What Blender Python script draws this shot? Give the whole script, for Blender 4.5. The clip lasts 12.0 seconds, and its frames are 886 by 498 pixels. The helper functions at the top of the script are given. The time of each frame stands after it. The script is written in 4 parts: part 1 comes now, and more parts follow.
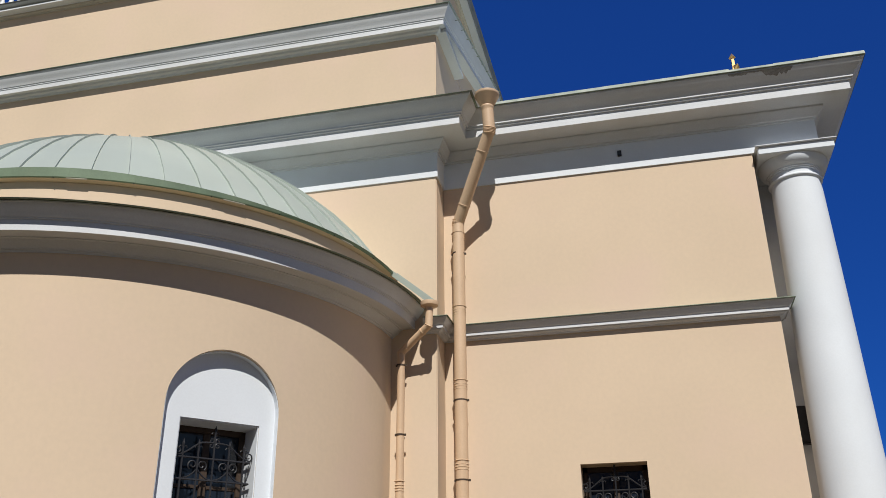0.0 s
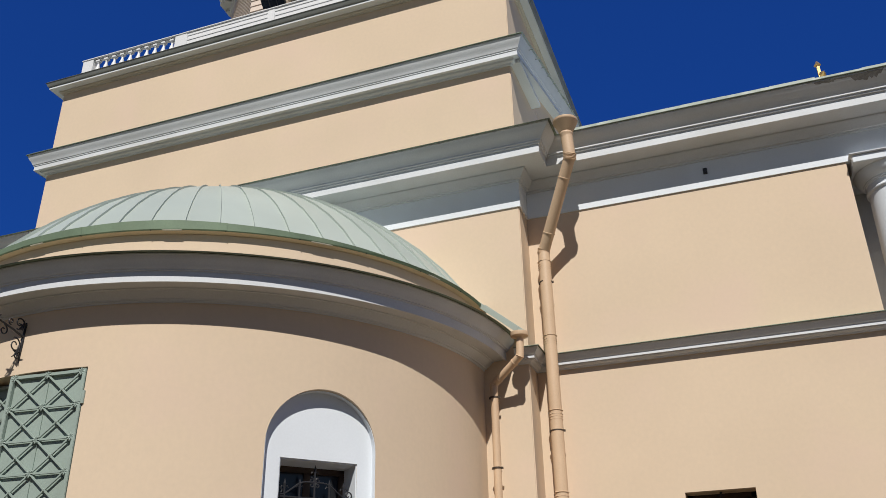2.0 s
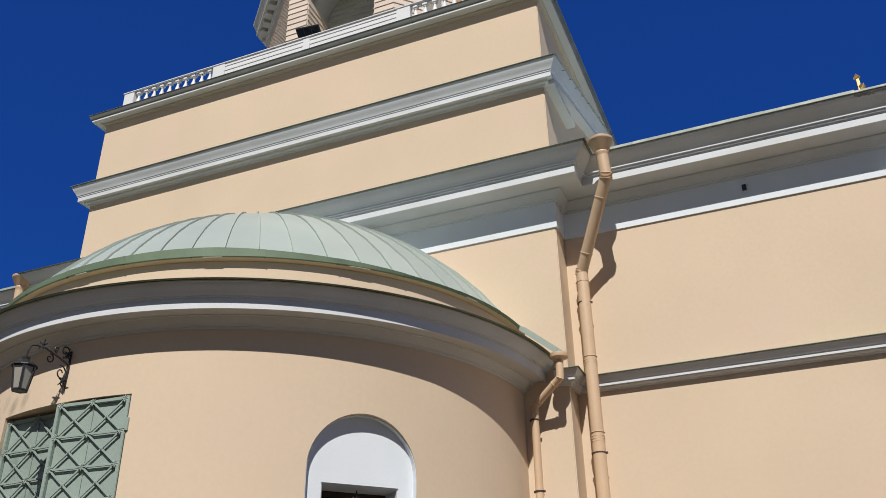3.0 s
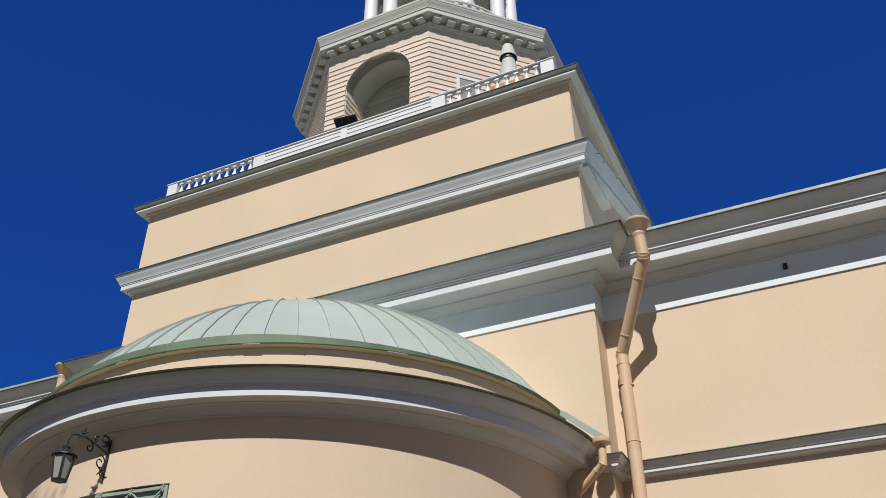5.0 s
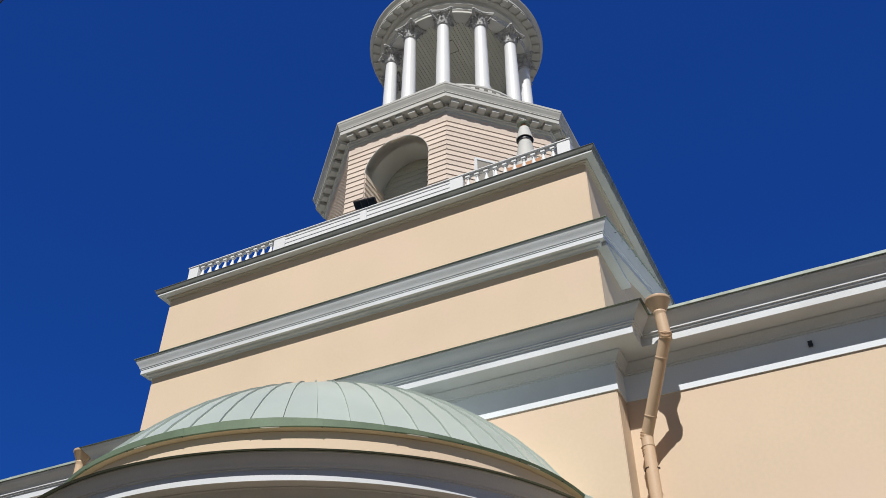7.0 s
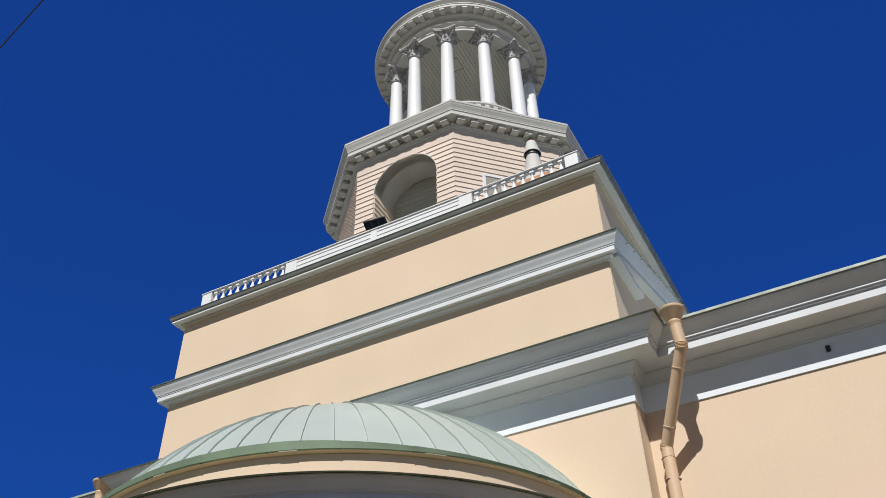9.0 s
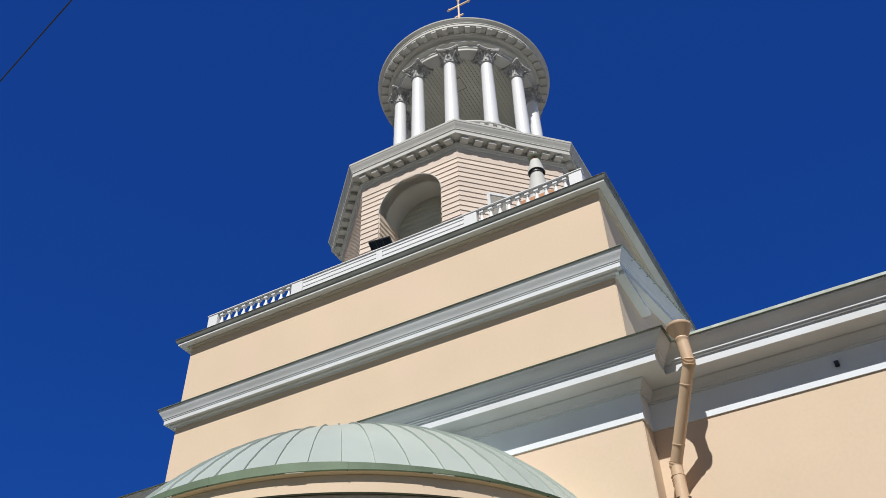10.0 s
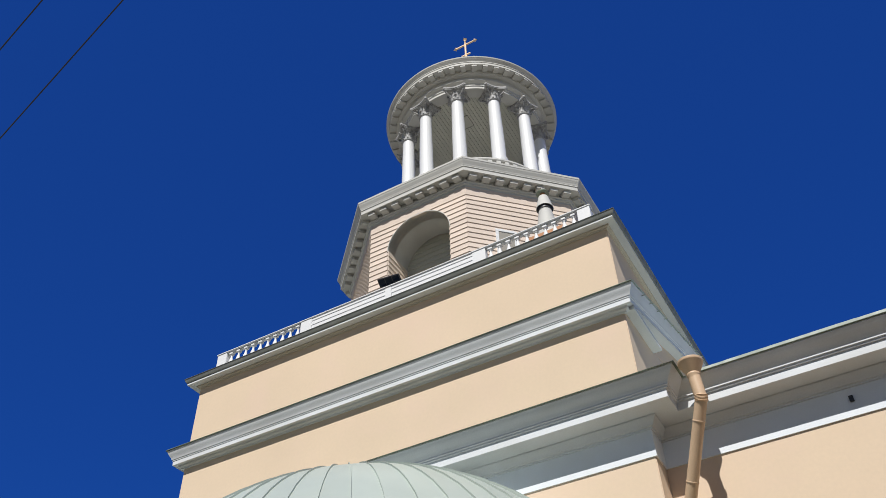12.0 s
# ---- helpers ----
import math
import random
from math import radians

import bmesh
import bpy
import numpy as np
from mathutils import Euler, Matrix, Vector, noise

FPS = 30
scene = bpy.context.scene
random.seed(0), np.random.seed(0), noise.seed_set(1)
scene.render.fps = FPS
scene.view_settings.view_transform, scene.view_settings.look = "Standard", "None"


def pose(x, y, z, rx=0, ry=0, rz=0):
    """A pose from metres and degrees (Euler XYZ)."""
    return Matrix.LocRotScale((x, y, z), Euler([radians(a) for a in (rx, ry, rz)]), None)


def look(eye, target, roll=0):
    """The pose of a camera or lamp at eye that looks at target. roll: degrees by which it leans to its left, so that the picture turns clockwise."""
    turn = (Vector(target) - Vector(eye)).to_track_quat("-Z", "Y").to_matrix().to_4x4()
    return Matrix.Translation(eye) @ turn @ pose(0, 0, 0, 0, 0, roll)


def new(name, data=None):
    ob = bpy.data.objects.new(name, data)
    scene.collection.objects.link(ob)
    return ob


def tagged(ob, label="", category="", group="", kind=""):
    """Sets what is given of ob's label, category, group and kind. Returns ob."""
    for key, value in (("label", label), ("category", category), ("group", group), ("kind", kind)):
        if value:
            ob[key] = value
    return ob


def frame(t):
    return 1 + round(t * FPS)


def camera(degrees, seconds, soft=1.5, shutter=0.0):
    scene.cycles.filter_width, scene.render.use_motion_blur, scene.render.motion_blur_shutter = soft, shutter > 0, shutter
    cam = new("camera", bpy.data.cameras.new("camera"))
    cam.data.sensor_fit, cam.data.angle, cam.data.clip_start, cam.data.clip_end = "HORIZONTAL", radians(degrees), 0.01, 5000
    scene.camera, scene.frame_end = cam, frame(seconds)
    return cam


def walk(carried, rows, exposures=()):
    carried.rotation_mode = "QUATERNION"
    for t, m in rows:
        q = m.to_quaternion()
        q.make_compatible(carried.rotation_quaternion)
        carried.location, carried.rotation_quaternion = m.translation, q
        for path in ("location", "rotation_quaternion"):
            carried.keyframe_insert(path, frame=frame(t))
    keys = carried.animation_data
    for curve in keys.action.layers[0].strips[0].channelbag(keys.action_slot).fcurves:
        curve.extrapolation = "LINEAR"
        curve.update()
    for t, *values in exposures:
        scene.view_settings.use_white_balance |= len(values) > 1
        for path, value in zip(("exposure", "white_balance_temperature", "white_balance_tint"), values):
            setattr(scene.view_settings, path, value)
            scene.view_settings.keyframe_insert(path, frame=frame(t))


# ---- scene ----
cam = camera(54.27, 12.0, soft=0.7)
EYE = (0.0, 0.0, 1.6)
# seconds, yaw, pitch, roll of the standing camera
TURN = ((0, 13.528, 23.928, 0.438), (0.5, 15.215, 24.049, 1.051), (1, 17.415, 24.359, 1.407), (1.5, 18.596, 25.198, 1.07),
        (2, 20.041, 26.11, 0.954), (2.5, 21.722, 26.775, 0.691), (3, 22.717, 27.639, 0.806), (3.5, 23.53, 29.356, 0.687),
        (5.5, 25.752, 34.502, 0.193), (6, 26.224, 36.02, 0.075), (6.5, 26.407, 37.399, 0.0), (7, 26.636, 38.549, 0.016),
        (7.5, 26.851, 39.293, -0.013), (9.5, 28.98, 39.984, 1.45), (10, 29.218, 41.003, 1.428), (10.5, 29.461, 42.317, 1.465),
        (11, 29.674, 43.245, 1.459), (11.5, 29.863, 43.417, 1.442), (12, 29.984, 43.467, 1.393))
walk(cam, [(t, pose(*EYE, 90 + p, r, y)) for t, y, p, r in TURN],
     exposures=((0, 0.03, 6500, 10), (3.5, 0.05, 6480, 10), (5.5, 0.11, 6420, 10), (7.5, 0.15, 6400, 10), (9.5, 0.19, 6380, 10), (12, 0.19, 6380, 10)))

# ---- light ----
SUN_SIDE, SUN_HIGH = radians(16), radians(47.5)
sun_way = Vector((math.sin(SUN_SIDE) * math.cos(SUN_HIGH), -math.cos(SUN_SIDE) * math.cos(SUN_HIGH), math.sin(SUN_HIGH)))
sun = new("sun", bpy.data.lights.new("sun", "SUN"))
sun.data.energy, sun.data.angle, sun.data.color = 4.2, radians(0.53), (1.0, 0.96, 0.89)
sun.matrix_world = look(sun_way * 60, (0, 0, 0))
world = bpy.data.worlds.new("sky")
scene.world = world
world.use_nodes = True
wn = world.node_tree
sky = wn.nodes.new("ShaderNodeTexSky")
sky.sky_type = "NISHITA"
sky.sun_disc = False
sky.sun_elevation, sky.sun_rotation = SUN_HIGH, math.pi - SUN_SIDE
sky.altitude, sky.air_density, sky.dust_density, sky.ozone_density = 500, 1.0, 0.0, 4.0
# a dry deep blue sky, its unseen sun side recoloured for less blue fill
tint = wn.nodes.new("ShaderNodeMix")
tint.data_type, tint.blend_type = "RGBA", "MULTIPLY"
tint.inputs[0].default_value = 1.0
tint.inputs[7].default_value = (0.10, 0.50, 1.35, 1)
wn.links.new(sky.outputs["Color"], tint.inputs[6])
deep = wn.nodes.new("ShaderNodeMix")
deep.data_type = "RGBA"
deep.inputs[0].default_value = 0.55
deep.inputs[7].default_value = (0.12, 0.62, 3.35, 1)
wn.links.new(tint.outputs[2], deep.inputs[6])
south_tone = wn.nodes.new("ShaderNodeMix")
south_tone.data_type, south_tone.blend_type = "RGBA", "MULTIPLY"
south_tone.inputs[0].default_value = 1.0
south_tone.inputs[7].default_value = (0.66, 0.575, 0.525, 1)
wn.links.new(sky.outputs["Color"], south_tone.inputs[6])
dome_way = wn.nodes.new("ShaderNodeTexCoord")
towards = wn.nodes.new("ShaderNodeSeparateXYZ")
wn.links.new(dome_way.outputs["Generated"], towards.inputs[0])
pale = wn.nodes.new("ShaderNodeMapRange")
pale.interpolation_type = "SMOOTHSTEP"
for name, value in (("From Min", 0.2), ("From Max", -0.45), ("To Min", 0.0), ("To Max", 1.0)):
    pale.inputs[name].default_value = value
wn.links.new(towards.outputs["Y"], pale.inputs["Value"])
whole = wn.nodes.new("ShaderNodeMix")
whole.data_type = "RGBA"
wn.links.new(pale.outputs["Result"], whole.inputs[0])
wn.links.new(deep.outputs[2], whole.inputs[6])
wn.links.new(south_tone.outputs[2], whole.inputs[7])
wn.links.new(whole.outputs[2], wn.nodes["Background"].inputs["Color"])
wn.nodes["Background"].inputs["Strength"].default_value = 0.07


# ---- materials ----
def material(name, base, rough=0.8, metal=0.0, var=0.06, scale=1.2, fine=0.05, fine_scale=45.0, bump=0.15, bump_scale=60.0,
             dirt=None, dirt_amount=0.0, dirt_scale=(0.8, 0.8, 0.35), each=0.0):
    m = bpy.data.materials.new(name)
    m.use_nodes = True
    n, l = m.node_tree.nodes, m.node_tree.links
    b = n["Principled BSDF"]
    b.inputs["Roughness"].default_value, b.inputs["Metallic"].default_value = rough, metal
    at = n.new("ShaderNodeNewGeometry")
    pos = at.outputs["Position"]

    def field(size, detail=5.0, stretch=(1, 1, 1)):
        mp = n.new("ShaderNodeVectorMath")
        mp.operation = "MULTIPLY"
        mp.inputs[1].default_value = stretch
        l.new(pos, mp.inputs[0])
        t = n.new("ShaderNodeTexNoise")
        t.inputs["Scale"].default_value, t.inputs["Detail"].default_value = size, detail
        l.new(mp.outputs[0], t.inputs["Vector"])
        return t.outputs["Fac"]

    def span(fac, lo, hi, a=0.3, z=0.7):
        r = n.new("ShaderNodeMapRange")
        r.inputs["From Min"].default_value, r.inputs["From Max"].default_value = a, z
        r.inputs["To Min"].default_value, r.inputs["To Max"].default_value = lo, hi
        l.new(fac, r.inputs["Value"])
        return r.outputs["Result"]

    big, small = field(scale), field(fine_scale, 3.0)
    mul = n.new("ShaderNodeMath")
    mul.operation = "MULTIPLY"
    l.new(span(big, 1 - var, 1 + var), mul.inputs[0])
    l.new(span(small, 1 - fine, 1 + fine), mul.inputs[1])
    tone = mul.outputs[0]
    if each:
        info = n.new("ShaderNodeObjectInfo")
        again = n.new("ShaderNodeMath")
        again.operation = "MULTIPLY"
        l.new(tone, again.inputs[0])
        l.new(span(info.outputs["Random"], 1 - each, 1 + each, 0, 1), again.inputs[1])
        tone = again.outputs[0]
    mix = n.new("ShaderNodeMix")
    mix.data_type, mix.blend_type = "RGBA", "MULTIPLY"
    mix.inputs[0].default_value = 1.0
    mix.inputs[6].default_value = (*base, 1)
    l.new(tone, mix.inputs[7])
    colour = mix.outputs[2]
    if dirt:
        st = n.new("ShaderNodeMix")
        st.data_type = "RGBA"
        st.inputs[7].default_value = (*dirt, 1)
        l.new(colour, st.inputs[6])
        l.new(span(field(1.6, 7.0, dirt_scale), 0.0, dirt_amount, 0.5, 0.75), st.inputs[0])
        colour = st.outputs[2]
    l.new(colour, b.inputs["Base Color"])
    if bump:
        bp = n.new("ShaderNodeBump")
        bp.inputs["Strength"].default_value, bp.inputs["Distance"].default_value = bump, 0.01
        l.new(field(bump_scale, 6.0), bp.inputs["Height"])
        l.new(bp.outputs["Normal"], b.inputs["Normal"])
    l.new(span(small, rough - 0.06, min(1.0, rough + 0.06)), b.inputs["Roughness"])
    return m


PEACH = material("peach_plaster", (0.69, 0.549, 0.404), 0.9, var=0.035, scale=0.55, fine=0.02, fine_scale=18, bump=0.10, bump_scale=14,
                 dirt=(0.715, 0.54, 0.435), dirt_amount=0.6, dirt_scale=(0.45, 0.45, 0.45))
WHITE = material("white_plaster", (0.755, 0.80, 0.85), 0.85, var=0.03, fine=0.015, bump=0.04, dirt=(0.6, 0.6, 0.58), dirt_amount=0.25)
CORNICE = material("painted_plaster_cornice", (0.665, 0.69, 0.72), 0.7, var=0.05, fine=0.03, bump=0.08, dirt=(0.5, 0.5, 0.47), dirt_amount=0.35,
                   dirt_scale=(0.6, 0.6, 2.0))
GREEN = material("pale_green_sheet_metal", (0.41, 0.462, 0.425), 0.40, 0.0, var=0.06, scale=0.9, fine=0.02, bump=0.06, bump_scale=7, each=0.035,
                 dirt=(0.40, 0.43, 0.36), dirt_amount=0.25)
EDGE = material("weathered_green_flashing", (0.20, 0.25, 0.19), 0.5, 0.0, var=0.15, fine=0.08, bump=0.1, dirt=(0.11, 0.11, 0.09), dirt_amount=0.8)
GUTTER = material("mossy_green_gutter_metal", (0.18, 0.245, 0.165), 0.55, var=0.15, scale=2, fine=0.06, bump=0.08, bump_scale=20, dirt=(0.24, 0.26, 0.16), dirt_amount=0.6)
EAVE = material("pale_chipped_eave_metal", (0.28, 0.32, 0.275), 0.5, var=0.12, scale=3, fine=0.08, bump=0.1, bump_scale=20, dirt=(0.55, 0.58, 0.52), dirt_amount=0.7, dirt_scale=(3, 3, 3))
ZINC = material("grey_weathered_gutter_zinc", (0.20, 0.21, 0.20), 0.5, 0.0, var=0.12, scale=2, fine=0.06, bump=0.08, dirt=(0.12, 0.13, 0.10), dirt_amount=0.6)
PIPE = material("beige_painted_metal", (0.66, 0.47, 0.31), 0.45, 0.0, var=0.04, scale=3, fine=0.03, bump=0.05, bump_scale=15,
                dirt=(0.42, 0.28, 0.17), dirt_amount=0.35)
BOARD = material("pinkish_beige_boards", (0.66, 0.555, 0.475), 0.75, var=0.05, fine=0.04, bump=0.2, bump_scale=30, each=0.05)
TRIM = material("grey_white_wood_trim", (0.55, 0.545, 0.52), 0.7, var=0.05, fine=0.03, bump=0.1, dirt=(0.45, 0.45, 0.4), dirt_amount=0.3)
BRIGHT = material("white_gloss_paint", (0.75, 0.76, 0.775), 0.45, var=0.02, fine=0.02, bump=0.05)
CAPITAL = material("weathered_grey_carving", (0.40, 0.40, 0.40), 0.7, var=0.25, scale=9, fine=0.2, fine_scale=30, bump=0.3, dirt=(0.10, 0.10, 0.10), dirt_amount=0.8, dirt_scale=(4, 4, 4))
GREYWOOD = material("grey_green_drum_boards", (0.52, 0.52, 0.45), 0.8, var=0.06, fine=0.04, bump=0.15, each=0.05)
SHUTTER = material("grey_green_painted_iron", (0.315, 0.385, 0.345), 0.5, var=0.05, scale=4, fine=0.04, bump=0.08, dirt=(0.2, 0.22, 0.17), dirt_amount=0.3)
IRON = material("black_wrought_iron", (0.035, 0.035, 0.04), 0.45, 0.3, var=0.1, fine=0.1, bump=0.1, bump_scale=80)
BROWN = material("brown_window_wood", (0.055, 0.034, 0.022), 0.6, var=0.1, fine=0.1, bump=0.1)
GOLD = material("gilded_metal", (0.88, 0.66, 0.46), 0.45, 0.4, var=0.05, fine=0.03, bump=0.02)
GILT = material("bright_gilding", (0.88, 0.58, 0.24), 0.3, 0.85, var=0.05, fine=0.03, bump=0.02)
STAIN = material("bare_dark_plaster", (0.31, 0.30, 0.285), 0.9, var=0.2, scale=6, fine=0.2, bump=0.3)
GROUND = material("pale_bounce_ground", (0.25, 0.225, 0.15), 0.9, var=0.12, scale=0.5, fine=0.1, bump=0.3, bump_scale=20)
LOW_BOUNCE = material("low_bounce_soil", (0.055, 0.036, 0.011), 0.95, var=0.25, scale=0.8, fine=0.3, fine_scale=30, bump=0.6, bump_scale=40)
COPPER = material("orange_rusted_metal", (0.40, 0.20, 0.10), 0.6, 0.2, var=0.15, fine=0.1, bump=0.1)
SOFFIT = material("cream_painted_soffit", (0.56, 0.51, 0.43), 0.8, var=0.04, fine=0.03, bump=0.1, dirt=(0.5, 0.46, 0.4), dirt_amount=0.3)
DARK = material("dark_room", (0.02, 0.02, 0.02), 0.9)
GLASS = bpy.data.materials.new("window_glass")
GLASS.use_nodes = True
GLASS.node_tree.nodes["Principled BSDF"].inputs["Base Color"].default_value = (0.012, 0.018, 0.03, 1)
GLASS.node_tree.nodes["Principled BSDF"].inputs["Roughness"].default_value = 0.06
MILK = bpy.data.materials.new("milky_lantern_glass")
MILK.use_nodes = True
MILK.node_tree.nodes["Principled BSDF"].inputs["Base Color"].default_value = (0.35, 0.33, 0.29, 1)
MILK.node_tree.nodes["Principled BSDF"].inputs["Roughness"].default_value = 0.2


# ---- mesh helpers ----
def thing(name, at=(0, 0, 0), label="", category="", group="", kind=""):
    ob = new(name)
    ob.location = at
    ob.empty_display_size = 0.2
    return tagged(ob, label, category, group, kind)


def finish(bm, smooth=None):
    bmesh.ops.remove_doubles(bm, verts=bm.verts, dist=0.0004)
    bmesh.ops.recalc_face_normals(bm, faces=bm.faces)
    if smooth is not None:
        for f in bm.faces:
            f.smooth = True
        for e in bm.edges:
            if len(e.link_faces) == 2:
                e.smooth = e.calc_face_angle(0) < radians(smooth)
    me = bpy.data.meshes.new("mesh")
    bm.to_mesh(me)
    bm.free()
    return me


def part(name, bm, mat, parent=None, label="", smooth=None):
    me = finish(bm, smooth) if isinstance(bm, bmesh.types.BMesh) else bm
    if not me.materials:
        me.materials.append(mat)
    ob = new(name, me)
    if parent:
        ob.parent = parent
        up, shift = parent, Vector((0, 0, 0))
        while up:
            shift += up.location
            up = up.parent
        ob.location = -shift
    if label:
        ob["label"] = label
    return ob


def box(bm, a, b, bevel=0.0, m=None):
    """Adds a box between two corners, with rounded edges if asked for."""
    sub = bmesh.new()
    bmesh.ops.create_cube(sub, size=1.0)
    for v in sub.verts:
        v.co = Vector([(a[i] + b[i]) / 2 + v.co[i] * (b[i] - a[i]) for i in range(3)])
    if bevel:
        bmesh.ops.bevel(sub, geom=sub.edges[:], offset=bevel, segments=2, affect="EDGES", clamp_overlap=True)
    if m:
        bmesh.ops.transform(sub, matrix=m, verts=sub.verts)
    me = bpy.data.meshes.new("tmp")
    sub.to_mesh(me)
    sub.free()
    bm.from_mesh(me)
    bpy.data.meshes.remove(me)
    return bm


def loft(bm, rings, close=False, cap=False):
    """Joins rows of points with quads."""
    rows = [[bm.verts.new(p) for p in r] for r in rings]
    for a, b in zip(rows, rows[1:]):
        k = len(a)
        for i in range(k if close else k - 1):
            j = (i + 1) % k
            try:
                bm.faces.new((a[i], a[j], b[j], b[i]))
            except ValueError:
                pass
    if cap:
        bm.faces.new(rows[0])
        bm.faces.new(rows[-1][::-1])
    return bm


def turned(bm, profile, cx, cy, a0=0.0, a1=360.0, steps=48):
    """Turns (radius, height) pairs round an upright axis."""
    whole = abs(a1 - a0) >= 360
    k = steps if whole else steps + 1
    angles = [radians(a0 + (a1 - a0) * i / steps) for i in range(k)]
    loft(bm, [[(cx + r * math.cos(a), cy + r * math.sin(a), z) for a in angles] for r, z in profile], close=whole)
    return bm


def tube(bm, points, radius, sides=10, closed_ends=True):
    """A round bar along a line of points; radius is one number or one a point."""
    pts = [Vector(p) for p in points]
    rad = radius if isinstance(radius, (list, tuple)) else [radius] * len(pts)
    side = None
    rows = []
    for i, p in enumerate(pts):
        d = ((pts[i + 1] - p).normalized() if i + 1 < len(pts) else Vector()) + ((p - pts[i - 1]).normalized() if i else Vector())
        d.normalize()
        if side is None:
            side = d.orthogonal().normalized()
        side = (side - d * side.dot(d)).normalized()
        up = d.cross(side)
        rows.append([p + (side * math.cos(2 * math.pi * k / sides) + up * math.sin(2 * math.pi * k / sides)) * rad[i] for k in range(sides)])
    return loft(bm, rows, close=True, cap=closed_ends)


def along(bm, profile, plan, first=None, last=None):
    """Runs a (projection, height) profile along a plan line, mitred at its corners. Projection is to the right of the way."""
    pts = [Vector(p) for p in plan]
    ways = [(b - a).normalized() for a, b in zip(pts, pts[1:])]
    outs = [Vector((w.y, -w.x)) for w in ways]
    mit = []
    for i in range(len(pts)):
        if i == 0:
            mit.append(outs[0])
        elif i == len(pts) - 1:
            mit.append(outs[-1])
        else:
            m = outs[i - 1] + outs[i]
            mit.append(m * (2 / m.length_squared))
    mit[0], mit[-1] = Vector(first or mit[0]), Vector(last or mit[-1])
    rows = [[(q.x + m.x * p, q.y + m.y * p, z) for p, z in profile] for q, m in zip(pts, mit)]
    loft(bm, rows)
    for r in (rows[0], rows[-1]):
        bm.faces.new([bm.verts.new(v) for v in r])
    return bm


def curve_of(a, b, bulge, n=6):
    """A cyma (S) line between two profile points."""
    out = []
    for i in range(n + 1):
        t = i / n
        s = t + bulge * math.sin(2 * math.pi * t) / (2 * math.pi)
        out.append((a[0] + (b[0] - a[0]) * s, a[1] + (b[1] - a[1]) * t))
    return out


# ---- plan ----
XR, XL, YF, YB = -2.70, -12.07, 11.0, 20.3      # tower walls
CX, YW = -7.345, 11.45                           # middle line; wing walls
OX, OY = -7.43, 15.56                            # axis of the belfry
RX, RY = -7.37, 15.63                            # axis of the rotunda
TOWER_PLAN = [(XL, YB), (XL, YF), (XR, YF), (XR, YB)]


def cut(me, cutters):
    """The mesh with boxes or arches taken out of it."""
    ob = new("cut", me)
    tools = []
    for c in cutters:
        t = new("tool", finish(c))
        mod = ob.modifiers.new("cut", "BOOLEAN")
        mod.operation, mod.solver, mod.object = "DIFFERENCE", "EXACT", t
        tools.append(t)
    done = bpy.data.meshes.new_from_object(ob.evaluated_get(bpy.context.evaluated_depsgraph_get()))
    done.materials.clear()
    for o in (ob, *tools):
        bpy.data.objects.remove(o)
    return done


def on_round(cx, cy, degrees_, out):
    """A frame on a round wall: x along it, y inwards, at the distance out from its axis."""
    a = radians(degrees_)
    return Matrix.Translation((cx + out * math.cos(a), cy + out * math.sin(a), 0)) @ Matrix.Rotation(a + math.pi / 2, 4, "Z")


def arch_block(half, spring, foot, y0, y1, m, steps=24):
    """A solid with an arched top."""
    line = [(-half, foot), (half, foot)] + [(half * math.cos(math.pi * i / steps), spring + half * math.sin(math.pi * i / steps)) for i in range(steps + 1)]
    bm = bmesh.new()
    loft(bm, [[m @ Vector((x, y, z)) for x, z in line] for y in (y0, y1)], close=True, cap=True)
    return bm


# the main entablature, from the wall's frieze up to the metal drip
FRIEZE = [(-0.05, 7.798), (0.023, 7.798), (0.023, 8.22), (-0.05, 8.22)]
BED = [(-0.05, 8.2205), (0.04, 8.2205), (0.045, 8.25), (0.075, 8.253), (0.085, 8.275), (0.10, 8.30), (0.13, 8.335), (0.15, 8.36), (0.15, 8.385), (-0.05, 8.385)]
CORONA = [(-0.05, 8.3855), (0.44, 8.3865), (0.462, 8.3865), (0.462, 8.515), (0.49, 8.52), (0.49, 8.545), (0.515, 8.55), (0.515, 8.575)] + curve_of((0.52, 8.58), (0.655, 8.735), -0.35) + [(0.665, 8.745), (0.665, 8.765), (-0.05, 8.80)]
DRIP = [(-0.05, 8.803), (0.66, 8.768), (0.70, 8.752), (0.705, 8.760), (0.665, 8.785), (-0.05, 8.90)]


WING_DRIP = [(-0.05, 8.803), (0.655, 8.772), (0.678, 8.757), (0.684, 8.766), (0.65, 8.79), (-0.05, 8.90)]


def entablature(parent, plan, first=None, last=None, drip=DRIP):
    for name, prof, mat in (("frieze", FRIEZE, WHITE), ("bed_moulding", BED, CORNICE), ("cornice", CORONA, CORNICE), ("flashing", drip, EDGE)):
        part(name, along(bmesh.new(), prof, plan, first, last), mat, parent, {"flashing": "weathered green metal flashing"}.get(name, ""), smooth=25)


